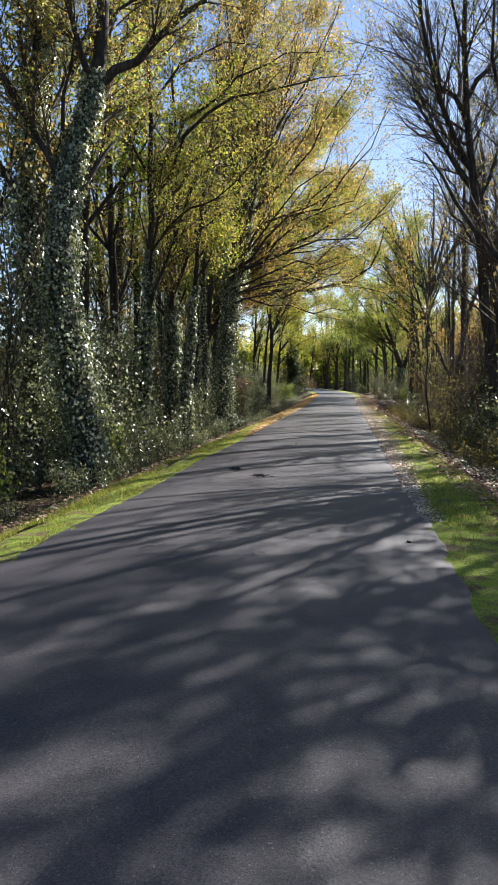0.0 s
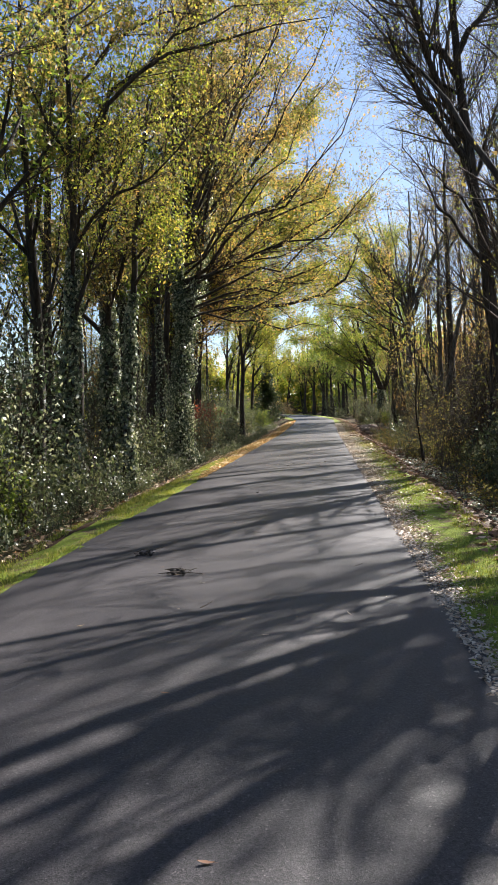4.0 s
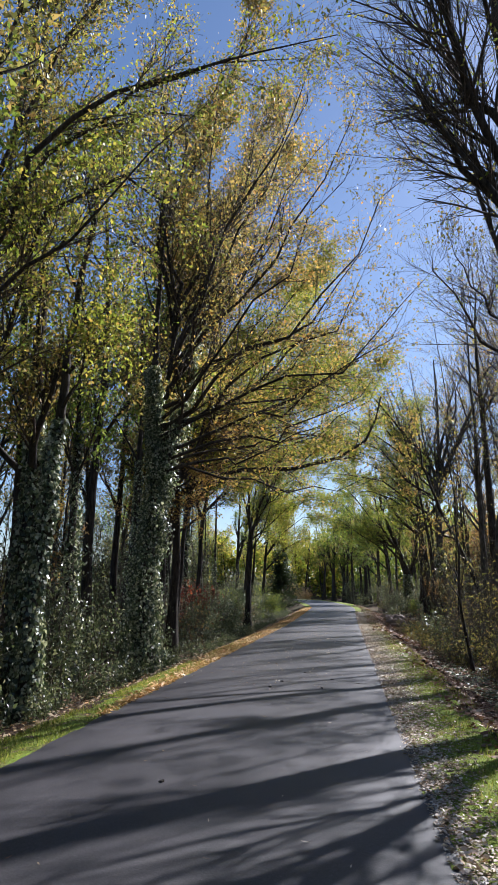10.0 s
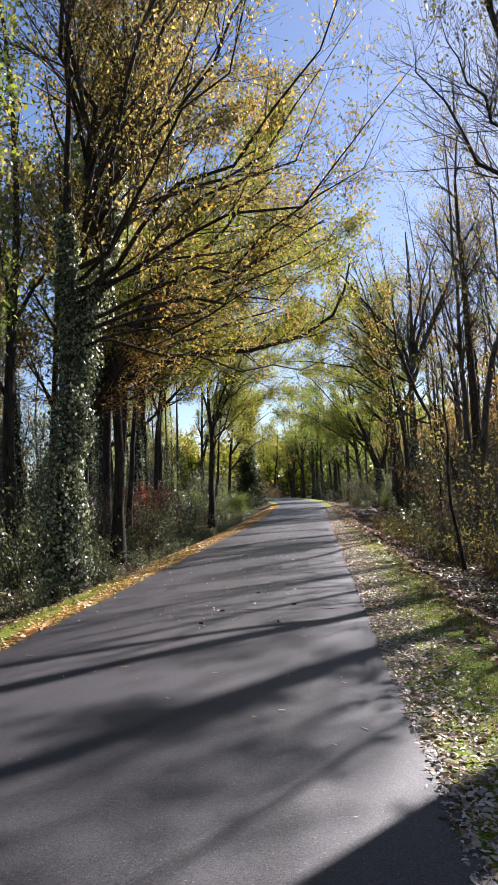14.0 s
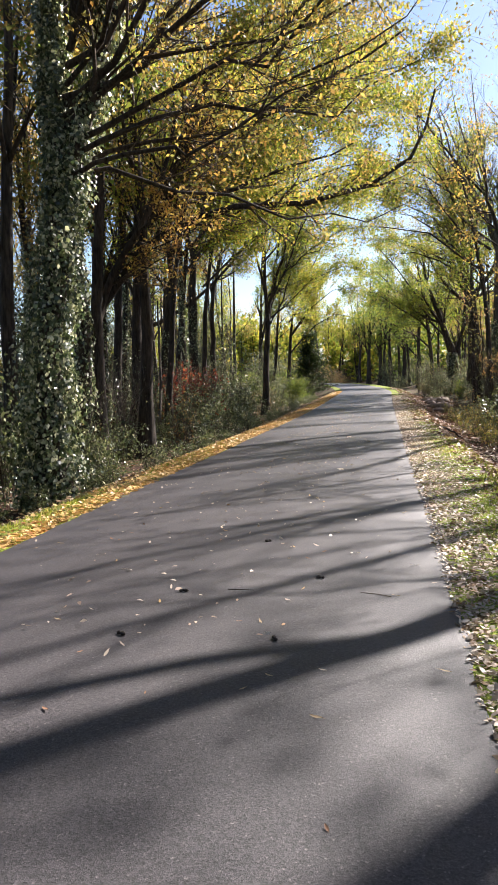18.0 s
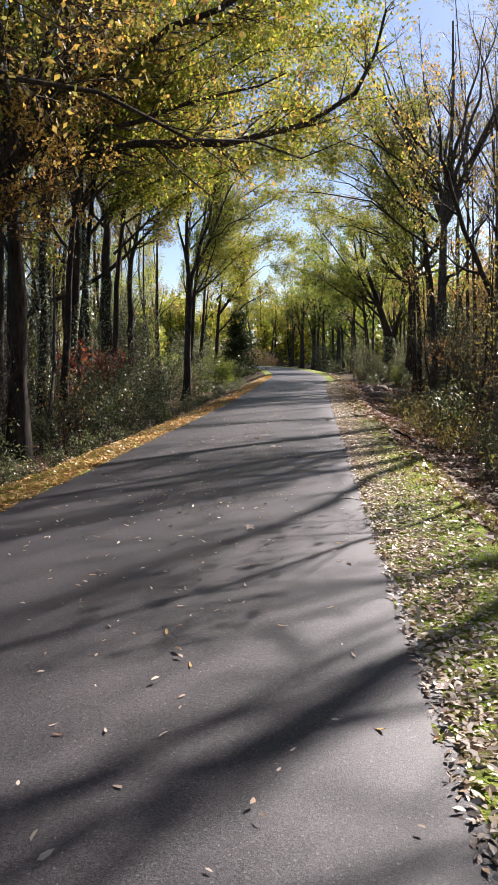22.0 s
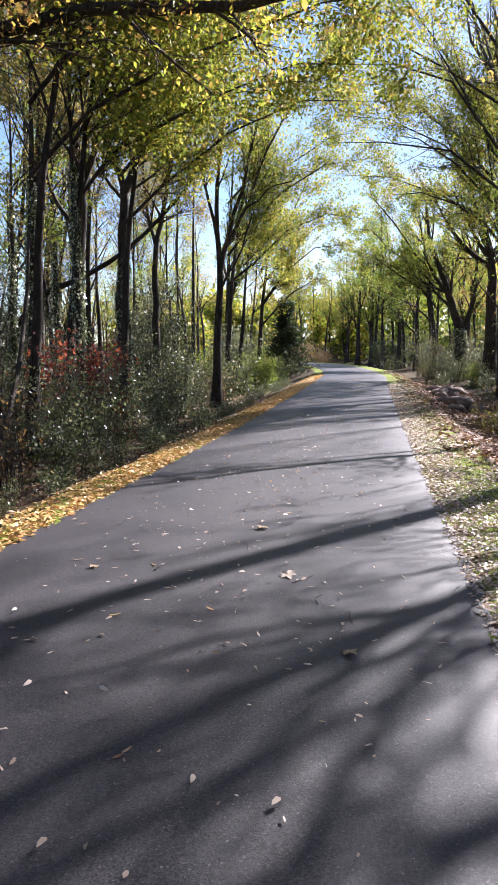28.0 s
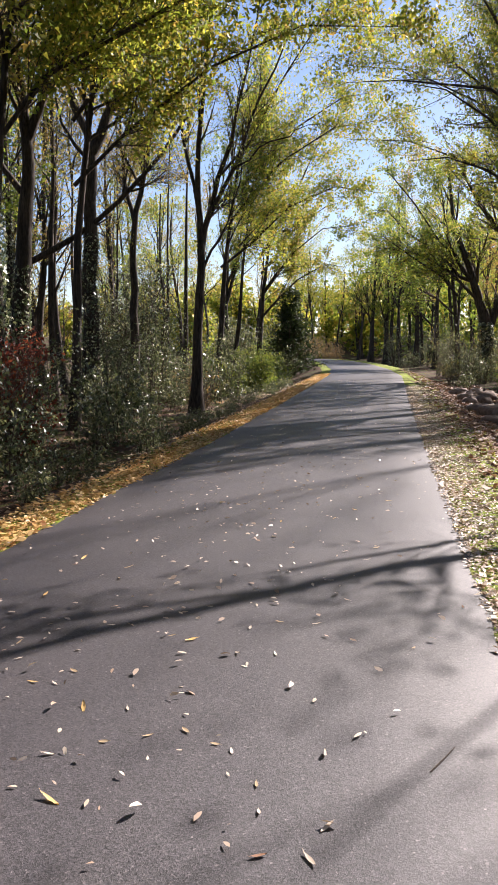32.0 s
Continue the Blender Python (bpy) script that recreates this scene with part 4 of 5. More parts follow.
canopy_tree("tall leafy tree reaching over the path", 9.4, 80.0, 19, -10.5, 65, L_LIME, L_GREEN, 34000, 0.22, 0.42, 2400, 0.11, 6000, 0.25)
for k, (x, y, h, m, m2) in enumerate([(15.8, 76.0, 23, L_OLIVE, L_GOLD), (13.8, 73.0, 22, L_OLIVE, L_OLIVE), (11.6, 79.0, 22, L_OLIVE, L_GOLD), (18.2, 63.0, 20, L_OLIVE, L_RUST), (11.0, 93.0, 21, L_OLIVE, L_LIME)]):
    canopy_tree("tall grey-brown tree with thinning russet leaves", x, y, h, -3.5, 165 + k, m, m2, 1200, 0.16, 0.5, 620, 0.12, 500)
canopy_tree("golden-leaved tree beside the path", 12.0, 72.0, 17, -4.0, 61, L_OLIVE, L_GOLD, 900, 0.18, 0.5, 400, 0.12, 700)
for k, (x, y) in enumerate([(-0.6, 119.0), (0.9, 120.4), (4.0, 119.6), (5.6, 112.5)]):
    wood_tree("thick dark trunk at the path's bend", x, y, 15, 0.36, 70 + k, (0.3 - 0.2 * k, 0), 1800, L_GREEN, 0.3, name="bend_tree", leaf=0.2)

# the cedar at the bend
rng = np.random.default_rng(5)
cedar = tagged(new("cedar"), "dark dense conical cedar beside the path", "tree")
cedar.scale = (1.35, 1.35, 1.05)
cedar.location = (-6.1, 97.0, float(ground_z(-6.1, 97.0)) - 0.05)
stem = curve_points([(0, 0, 0), (0.05, 0, 3), (0, 0, 6.2)], 8)
v, f = tubes(stem[None], np.linspace(0.16, 0.02, 8)[None], 8)
part("trunk", v, f, BARK, cedar)
BP, BR = sprout(rng, stem[None], np.linspace(0.16, 0.02, 8)[None], 260, 0.02, 0.99, 2.1, 66, 5, 0.25, 0.12, 0.3, 0.4, taper_len=0.86)
v, f = tubes(BP, BR, 4)
tagged(part("twig_mass", v, f, TWIG, cedar), kind="stuff")
v, f = leaves_on(rng, BP, 11000, 0.14, 0.22, 0.0, 0.3)
part("foliage", v, f, L_CEDAR, cedar)

# more trees in depth, in copies of a few shapes
far_kinds = [tree("woodland_tree", lab, (-60 - 4 * k, -60), [(0, 0, 0), (0.2 * (-1) ** k, 0.1, 5), (0.3, -0.2, 10), (0.1, 0.1, 16)], 0.2, 0.04, 80 + k, limbs=10, limb_len=4.8, limb_angle=38, limb_from=0.3, branches=46, branch_len=2.2, twigs=155, twig_len=1.3,
                  leaves=lv, leaf=0.15, leaf_mat=mt, group="woodland trees", leaf_spread=0.25, far=True)
             for k, (lab, lv, mt) in enumerate([("tall woodland tree with olive-yellow leaves", 3000, L_OLIVE), ("tall woodland tree with yellow-green leaves", 3300, L_LIME), ("woodland tree with thinning rust leaves", 2000, L_RUST),
                                                ("bare grey-brown woodland tree", 350, L_OLIVE), ("woodland tree with deep green leaves", 3300, L_GREEN), ("tall gold-leaved woodland tree", 2400, L_GOLD)])]
far_kinds += [tree("sapling", "thin straight bare sapling in the brush", (-70 - 4 * k, -60), [(0, 0, 0), (0.15, 0.1, 3), (0.1 - 0.5 * k, 0.3 * k, 6), (0.2 - 0.9 * k, 0.5 * k, 9.5)], 0.06, 0.015, 90 + k, limbs=12, limb_len=2.0, limb_angle=35, limb_from=0.2, branches=30, branch_len=0.9, twigs=150, twig_len=0.7,
                   leaves=lv, leaf=0.12, leaf_mat=mt, group="saplings", far=True) for k, (lv, mt) in enumerate([(220, L_OLIVE), (380, L_RUST), (900, L_LIME)])]
poles = (([(0, 0, 0), (0.1, 0.1, 5), (0.3, -0.1, 11), (0.1, 0.1, 18)], [], 0.17), ([(0, 0, 0), (0.35, 0.1, 3), (0.2, -0.2, 7), (0.9, 0.1, 12), (0.7, 0.3, 18)], [([(0.3, 0, 4.0), (-0.6, 0.3, 7.5), (-1.1, 0.4, 12)], 0.13)], 0.22),
         ([(0, 0, 0), (-0.25, 0, 2.5), (0.15, 0.1, 6.5), (-0.3, 0.2, 11), (-0.2, 0, 17)], [([(0, 0, 5.5), (1.0, 0.2, 8.5), (1.6, 0.4, 13)], 0.11), ([(-0.1, 0, 8.5), (-1.2, -0.3, 11), (-1.7, -0.3, 14)], 0.09)], 0.26))
far_kinds += [tree("pole_tree", "dark woodland trunk with a thin crown", (-80 - 4 * k, -60), pts, r, 0.04, 95 + k, limbs=9, limb_len=4.5, limb_angle=34, limb_from=0.3, branches=60, branch_len=2.4, twigs=240, twig_len=1.2, leaves=2300, leaf=0.12, leaf_mat=L_OLIVE, group="pole trees", leaf_spread=0.25, far=True, own=own, wob=0.1)
              for k, (pts, own, r) in enumerate(poles)]
rng = np.random.default_rng(9)


def plant(kinds, spots, lo, hi, lean=0.0):
    for k, x, y in spots:
        o = copy_thing(kinds[k], pose(x, y, float(ground_z(x, y)) - 0.08, lean * rng.normal(), lean * rng.normal(), rng.random() * 360))
        sc = lo + (hi - lo) * rng.random()
        o.scale = (sc, sc, sc * (0.92 + 0.16 * rng.random()))


def scatter(n, x0, x1, y0, y1, weights, apart, taken):
    out, tries = [], 0
    while len(out) < n and tries < 4000:
        tries += 1
        x, y = x0 + (x1 - x0) * rng.random(), y0 + (y1 - y0) * rng.random()
        if all((x - a) ** 2 + (y - b) ** 2 > apart ** 2 for a, b in taken):
            taken.append((x, y))
            out.append((int(rng.choice(len(weights), p=np.array(weights) / sum(weights))), x, y))
    return out


taken = [tuple(o.location[:2]) for o in bpy.data.objects if o.get("category") == "tree"]
spots = scatter(10, -13, -8.6, 12, 42, [3, 1.2, 1.0, 1.5, 1.5, 0.4, 1, 0.6, 0.6], 1.9, taken)
spots += scatter(14, -22, -14, 50, 112, [2, 1, 0.7, 2, 1.5, 0.5, 1, 0.5, 0.5], 2.2, taken)
spots += scatter(16, -24, -13, 60, 104, [0, 0, 0, 0, 0, 0, 0.6, 0.2, 0, 1, 1.4, 1.2], 1.3, taken)
spots += scatter(24, 8.4, 22, 22, 62, [0.3, 0.0, 0.5, 6, 0.1, 0.3, 3, 0.7, 0.2, 0.5], 1.8, taken)
spots += scatter(9, 13, 26, 80, 112, [3, 2, 1, 1.5, 2, 1.5, 1, 1, 1], 2.2, taken)
spots += scatter(13, 0.5, 16, 114, 138, [2, 3, 0.5, 1, 3, 0.5], 2.2, taken)
spots += scatter(10, -34, -14, 112, 145, [2, 3, 0.5, 2, 2, 0.3], 3, taken) + scatter(9, -15, -1, 143, 152, [1, 3], 2, taken)
spots = [q for q in spots if abs(q[1] - float(middle(q[2]))) > 4.0 and not (57 < q[2] < 62 and 5 < q[1] < 11)]
plant(far_kinds, spots, 0.8, 1.2, 3.0)
rows = [(6 if rng.random() < 0.8 else 7, 5.3 + 2.8 * rng.random(), y + 1.5 * rng.random()) for y in np.arange(24, 70, 4.5)]
plant(far_kinds, rows, 0.6, 1.1, 8.0)
plant(far_kinds, [(0, -9.0, 41.6), (4, -6.7, 46.6), (0, -8.0, 49.2), (2, -10.6, 50.2), (0, -9.4, 35.6), (4, -7.9, 24.6), (0, -8.3, 28.4), (0, -10.5, 20.0), (1, -9.8, 15.5)], 1.15, 1.32)
for o in far_kinds:
    o.location = (30 + 4 * far_kinds.index(o), 100 + 3 * far_kinds.index(o), float(ground_z(40, 100)))


def woods(rng, n, x0, x1, y0, y1, h0, h1, clump, per, mat, label):
    """A far wood: stems and ragged crowns, too far off to count."""
    x, y = x0 + (x1 - x0) * rng.random(n), y0 + (y1 - y0) * rng.random(n)
    h = h0 + (h1 - h0) * rng.random(n)
    z = ground_z(x, np.minimum(y, 190))
    u = np.linspace(0, 1, 4)[None, :, None]
    P = np.stack([x, y, z], 1)[:, None] + u * np.stack([rng.normal(size=n) * 0.6, rng.normal(size=n) * 0.6, h], 1)[:, None]
    v, f = tubes(P, 0.17 * np.linspace(1, 0.2, 4)[None] * np.ones((n, 1)), 5)
    tagged(part("far_stems", v, f, BARK), "distant grey-brown tree stems", "woodland", kind="stuff")
    who = rng.integers(0, n, n * per)
    d = unit(rng.normal(size=(n * per, 3))) * (0.35 + 0.65 * rng.random((n * per, 1)))
    pos = np.stack([x[who], y[who], z[who] + h[who] * 0.62], 1) + d * np.stack([h[who] * 0.22, h[who] * 0.22, h[who] * 0.42], 1)
    low = rng.random(n * per) < 0.3
    pos[low, 2] = ground_z(pos[low, 0], np.minimum(pos[low, 1], 190)) + 5.0 * rng.random(low.sum()) ** 1.3
    L = clump * (0.5 + rng.random(n * per))
    v, f = leaf_tris(pos, rng.normal(size=pos.shape), rng.normal(size=pos.shape), L, L * 0.7)
    tagged(part("far_woods", v, f, mat), label, "woodland", kind="stuff")


rng = np.random.default_rng(31)
woods(rng, 46, -36, -15, 2, 40, 10, 15, 0.3, 750, L_OLIVE, "dim olive woodland behind the ivy trunks")
woods(rng, 60, 15, 34, 28, 130, 9, 15, 0.28, 650, L_RUST, "brown thinning woodland beyond the bank")
woods(rng, 60, 24, 60, -10, 140, 9, 15, 0.55, 320, L_OLIVE, "distant olive-brown woodland")
woods(rng, 34, 1, 45, 138, 185, 12, 17, 0.55, 480, L_GREEN, "distant green woodland closing the view")
woods(rng, 30, -1, 40, 142, 185, 12, 17, 0.55, 480, L_LIME, "distant sunlit yellow-green woodland")
woods(rng, 80, -50, 3, 148, 190, 7, 11, 0.55, 480, L_LIME, "distant olive woodland beyond the bend")
woods(rng, 90, -110, -60, 0, 190, 5, 8, 0.8, 200, L_OLIVE, "low hazy woodland across open land")
woods(rng, 40, -50, 60, -70, -25, 11, 16, 0.6, 260, L_OLIVE, "woodland closing the path behind")


# ---- undergrowth ----
kinds = [shrub("evergreen_shrub", "glossy dark evergreen shrub in the undergrowth", (-40, 60 + 3 * k), h, w, 120 + k, 12, lv, 0.105, L_PRIVET, twigs=50) for k, (h, w, lv) in enumerate([(1.8, 2.0, 750), (2.6, 2.4, 1000), (1.2, 1.8, 560), (3.8, 2.6, 1400)])]
brown = [shrub("brush", "tangle of thin bare brown stems and a few dry leaves", (45, 60 + 3 * k), h, w, 130 + k, 26, lv, 0.07, L_RUST if k == 0 else L_OLIVE, twigs=150, shape=leaf_tris, wood=BRUSHWOOD, thick=0.009) for k, (h, w, lv) in enumerate([(2.0, 2.2, 260), (3.2, 2.6, 320), (1.4, 1.9, 200)])]
dense = [shrub("brush_thicket", "tall grey-brown tangle of bare stems, vines and small leaves", (48, 70 + 4 * k), h, w, 160 + k, 26, lv, 0.075, m, twigs=250, shape=leaf_tris, wood=BRUSHWOOD if k != 1 else TWIG, thick=0.011, lean=(0.5 - 0.5 * k, 0.3 * k, 0)) for k, (h, w, lv, m) in enumerate([(4.6, 3.4, 500, L_PRIVET), (6.8, 3.4, 420, L_OLIVE), (3.4, 3.0, 600, L_PRIVET)])]
stalks = [shrub("dry_weeds", "sunlit tan dry weeds and stalks", (48, 90), 2.6, 2.6, 170, 60, 500, 0.09, L_YELLOW, twigs=160, shape=leaf_tris, wood=TAN, thick=0.009)]
low = [shrub("low_brush", "low tangle of brown stems and dull green leaves", (50, 60 + 3 * k), h, w, 174 + k, 22, lv, 0.06, m, twigs=120, shape=leaf_tris, wood=BRUSHWOOD, thick=0.007) for k, (h, w, lv, m) in enumerate([(1.1, 1.9, 420, L_OLIVE), (0.8, 1.7, 420, L_OLIVE), (1.4, 2.0, 520, L_PRIVET)])]
lime = [shrub("bright_shrub", "sunlit fresh green shrub at the path's edge", (-45, 90), 2.2, 2.2, 140, 16, 2200, 0.1, L_GREEN)]
spots, taken = [], []
spots += scatter(20, -9.5, -4.9, 6, 24, [3, 3, 3, 1.5], 0.9, taken) + scatter(26, -9.5, -5.7, 24, 60, [3, 1.6, 3, 0.2], 0.9, taken)
spots += scatter(34, -11, -5.2, 52, 92, [2.5, 3, 2, 0.7], 0.9, taken)
spots += scatter(22, -16, -9.5, 20, 95, [1, 2, 1, 3], 1.5, taken)
spots += scatter(9, 5.3, 8.5, 21, 30, [2, 3, 1, 1.5], 0.9, taken)
spots += scatter(14, 5.2, 11, 30, 95, [2, 1, 3, 1], 1.4, taken)
spots += scatter(12, 1, 12, 110, 128, [1, 1, 1, 2], 1.4, taken)
spots = [s for s in spots if abs(s[1] - float(middle(s[2]))) > 3.4 and not (70 < s[2] < 84 and -6.6 < s[1] < 0) and not (6 < s[2] < 19 and -6.3 < s[1] < 0) and not (61 < s[2] < 86 and 0 < s[1] < 7.6)]
plant(kinds, spots, 0.8, 1.2)
plant(kinds, [(2 if k % 3 else 0, -3.75 - 0.9 * rng.random(), 8 + 1.35 * k + rng.random()) for k in range(56)], 0.38, 0.62)
spots = scatter(44, 5.0, 10.5, 20, 104, [1, 3, 2], 1.0, taken) + scatter(14, 10, 16, 25, 100, [0.5, 3, 1], 1.5, taken) + scatter(10, -11, -6.2, 30, 84, [2, 0.5, 2], 0.95, taken)
plant(brown, [s for s in spots if not (61 < s[2] < 86 and 0 < s[1] < 7.6)], 0.85, 1.25)
plant(dense, [(int(rng.choice(3, p=(0.45, 0.25, 0.3))), 7.0 + 3.2 * rng.random(), y + rng.random()) for y in np.arange(23, 64, 1.7)] + [(1, 9.5 + 5.5 * rng.random(), y) for y in np.arange(27, 82, 3.0)], 0.75, 1.2, 4.0)
plant(dense, [(int(rng.choice(3, p=(0.4, 0.1, 0.5))), -7.2 - 4.0 * rng.random(), y + rng.random()) for y in np.arange(37, 58, 2.4)], 0.7, 1.0, 4.0)
plant(low, [(int(rng.choice(3, p=(0.45, 0.25, 0.3))), 4.75 + 1.9 * rng.random(), y + rng.random()) for y in np.arange(20, 62, 0.85)], 0.7, 1.2)
plant(kinds, [(1, 6.6, 25.6), (0, 6.1, 27.0), (1, 7.4, 24.4), (2, 5.7, 24.6)], 0.95, 1.1)
plant(kinds, [(3, -5.9, 30.8), (3, -6.8, 32.0), (1, -5.4, 29.6)], 0.8, 0.95)
plant(kinds + lime, [(int(rng.choice(5, p=(0.3, 0.27, 0.2, 0.18, 0.05))), 5.6 + 6.5 * rng.random(), y + rng.random()) for y in np.arange(84, 118, 1.3)], 0.7, 1.2)
plant(kinds + lime, [(int(rng.choice(5, p=(0.15, 0.25, 0.1, 0.2, 0.3))), float(middle(y)) - 5 - 6 * rng.random(), y + rng.random()) for y in np.arange(90, 120, 1.6)], 0.9, 1.5)
plant(kinds, [(int(rng.choice(3)), 7.8 + 4.5 * rng.random(), y + rng.random()) for y in np.arange(64, 86, 1.4)], 0.6, 1.0)
plant(stalks, [(0, -4 - 11 * rng.random(), 122 + 16 * rng.random()) for k in range(12)], 0.8, 1.3)
plant(lime, [(0, -6.0, 82.0), (0, -6.5, 84.5), (0, -5.7, 86.5), (0, -7.0, 80.0), (0, -7.4, 90.0), (0, -5.9, 11.4), (0, -6.6, 13.6), (0, -6.4, 20.4), (0, -7.2, 9.4)], 0.85, 1.15)
# the lower kind takes the ivy colours, painted glints included
thicket = [shrub("vine_thicket", "tall curtain of ivy and vines over saplings", (-45, 95 + 4 * k), h, 3.0, 145 + k, 12, 3000, 0.12, L_IVY_GLINTS if k else L_PRIVET, twigs=150) for k, h in enumerate((7.0, 5.2))]
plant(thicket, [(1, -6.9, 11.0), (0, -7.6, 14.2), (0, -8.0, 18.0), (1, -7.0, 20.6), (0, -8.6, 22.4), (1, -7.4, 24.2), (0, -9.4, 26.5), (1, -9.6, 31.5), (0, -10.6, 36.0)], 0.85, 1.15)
plant(thicket[:1], [(0, -12.6 - 6.5 * rng.random(), y + rng.random()) for y in np.arange(54, 98, 3.4)], 0.8, 1.25)
plant(thicket[:1], [(0, 9.8, 72.6), (0, 9.4, 76.0), (0, 11.4, 69.4), (0, 10.2, 81.0), (0, 9.6, 88.5)], 0.75, 1.0)
plant(kinds, [(1, -4.9, 24.4), (0, -4.7, 22.6), (1, -5.3, 20.9)], 0.75, 0.9)
plant([shrub("red_creeper", "red-leaved creeper climbing among the stems", (-7.4, 58.0), 3.4, 1.8, 150, 9, 900, 0.12, L_RED, twigs=70)], [(0, -9.6, 62.0), (0, -10.6, 64.2), (0, -8.4, 56.5), (0, -8.0, 59.2)], 0.85, 1.2)
for o, x, y in zip(thicket, (-9.0, -9.6), (8.5, 28.8)):
    o.location = (x, y, float(ground_z(x, y)) - 0.05)
for o, x, y in zip(kinds + brown + lime + dense + stalks + low, (-7, -8.4, -6.2, -9.2, 8, 9.4, 7.2, -5.8, 9, 10, 8, -12, 6.2, 6, 6.4), (6, 3, 1, -2, 4, 1, -1, 82, -4, -7, -10, 128, 4, 1, -2)):
    o.location = (x, y, float(ground_z(x, y)) - 0.05)


# ---- verge: grass, fallen leaves ----
def blades(rng, x, y, h, w):
    n = len(x)
    p = np.stack([x, y, ground_z(x, y) - 0.01], 1)
    a = rng.random(n) * 2 * np.pi
    b = np.stack([np.cos(a), np.sin(a), 0 * a], 1) * w[:, None]
    lean = np.stack([rng.normal(size=n) * 0.5, rng.normal(size=n) * 0.5, np.ones(n)], 1)
    V = np.stack([p - b, p + b, p + unit(lean) * h[:, None]], 1)
    return V.reshape(-1, 3), np.arange(3 * n).reshape(-1, 3)


def verge(side, n, rng, s0, s1, y0, y1):
    y = y0 + (y1 - y0) * rng.random(n) ** 1.35
    s = s0 + (s1 - s0) * rng.random(n) ** 1.2
    keep = lumps(3 * s, y * 1.2) + 0.6 * np.sin(y * 0.7) > -0.35 + 0.5 * (rng.random(n) - 0.5)
    y, s = y[keep], s[keep]
    return middle(y) + side * s, y


rng = np.random.default_rng(21)
x, y = verge(-1, 90000, rng, 2.02, 3.0, -2, 85)
keep = rng.random(len(y)) > np.clip((y - 30) / 14, 0, 0.8)
x, y = x[keep], y[keep]
v, f = blades(rng, x, y, 0.04 + 0.06 * rng.random(len(x)), np.full(len(x), 0.006) + 0.0001 * np.maximum(y, 0))
tagged(part("grass", v, f, GRASS, smooth=False), "short yellow-green grass along the path", "grass", kind="stuff")
x, y = verge(1, 110000, rng, 2.1, 3.5, -2, 95)
keep = (rng.random(len(y)) > np.clip((y - 34) / 14, 0, 0.75)) & (x - middle(y) > 2.1 + 0.45 * np.clip((y - 8) / 14, 0, 1) * (0.5 + rng.random(len(y))))
x, y = x[keep], y[keep]
v, f = blades(rng, x, y, 0.045 + 0.07 * rng.random(len(x)), np.full(len(x), 0.006) + 0.0001 * np.maximum(y, 0))
tagged(part("grass", v, f, GRASS, smooth=False), "patchy mossy grass on the sloping verge", "grass", kind="stuff")


def litter(rng, n, s_of, y0, y1, size, lift=0.015, power=1.3, slim=0.42, shape=leaf_quads):
    y = y0 + (y1 - y0) * rng.random(n) ** power
    x = middle(y) + s_of(rng, n, y)
    L = size * (0.55 + 0.9 * rng.random(n))
    a = rng.random(n) * 2 * np.pi
    axis = np.stack([np.cos(a), np.sin(a), rng.normal(size=n) * 0.22], 1)
    nrm = np.stack([rng.normal(size=n) * 0.55, rng.normal(size=n) * 0.55, np.ones(n)], 1)
    p = np.stack([x, y, ground_z(x, y) + lift + 0.03 * rng.random(n)], 1)
    return shape(p, axis, nrm, L, L * (slim + 0.2 * rng.random(n)))


edge = lambda g, n, y: 1.93 + np.abs(g.normal(0, 0.36, n)) * (0.3 + 1.0 * np.clip((y - 9) / 24, 0, 1))
v, f = merge(litter(rng, 9000, edge, 9, 24, 0.036, power=0.9, shape=leaf_lens), litter(rng, 44000, edge, 24, 74, 0.043, power=0.95, slim=0.34, shape=leaf_lens))
tagged(part("leaf_litter", v, f, L_PALE), "pale curled dry leaves drifted along the path's edge", "fallen leaves", kind="stuff")
v, f = litter(rng, 22000, edge, 12, 70, 0.048, 0.006, power=1.0)
tagged(part("leaf_litter", v, f, L_DRY), "brown leaves under the pale ones along the path's edge", "fallen leaves", kind="stuff")
v, f = litter(rng, 36000, lambda g, n, y: 2.8 + 3.6 * g.random(n), 2, 80, 0.08, shape=leaf_tris, slim=0.6)
tagged(part("leaf_litter", v, f, L_BANK), "red-brown dry leaves on the sloping bank", "fallen leaves", kind="stuff")
v, f = litter(rng, 38000, lambda g, n, y: -1.97 - np.abs(g.normal(0, 0.42, n)) * np.clip((y - 20) / 18, 0.25, 1), 23, 85, 0.07, power=0.8)
tagged(part("leaf_litter", v, f, L_YELLOW), "golden-brown leaves lying on the grassy verge", "fallen leaves", kind="stuff")
v, f = litter(rng, 14000, lambda g, n, y: 2.5 + 4.2 * g.random(n), 48, 92, 0.11, shape=leaf_tris, slim=0.6, power=1.0)
tagged(part("leaf_litter", v, f, L_BANK), "deep red-brown leaves round the boulders on the bank", "fallen leaves", kind="stuff")
v, f = litter(rng, 14000, lambda g, n, y: -2.7 - 6 * g.random(n), 4, 90, 0.09)
tagged(part("leaf_litter", v, f, L_DRY), "brown dry leaves under the trees", "fallen leaves", kind="stuff")
v, f = litter(rng, 5000, lambda g, n, y: 4.3 + 1.4 * g.random(n), 12, 40, 0.08, 0.04)
tagged(part("ground_ivy", v, f, L_IVY_GLINTS), "low glossy ground ivy with painted pale glints at the foot of the bank", "ground cover", kind="stuff")


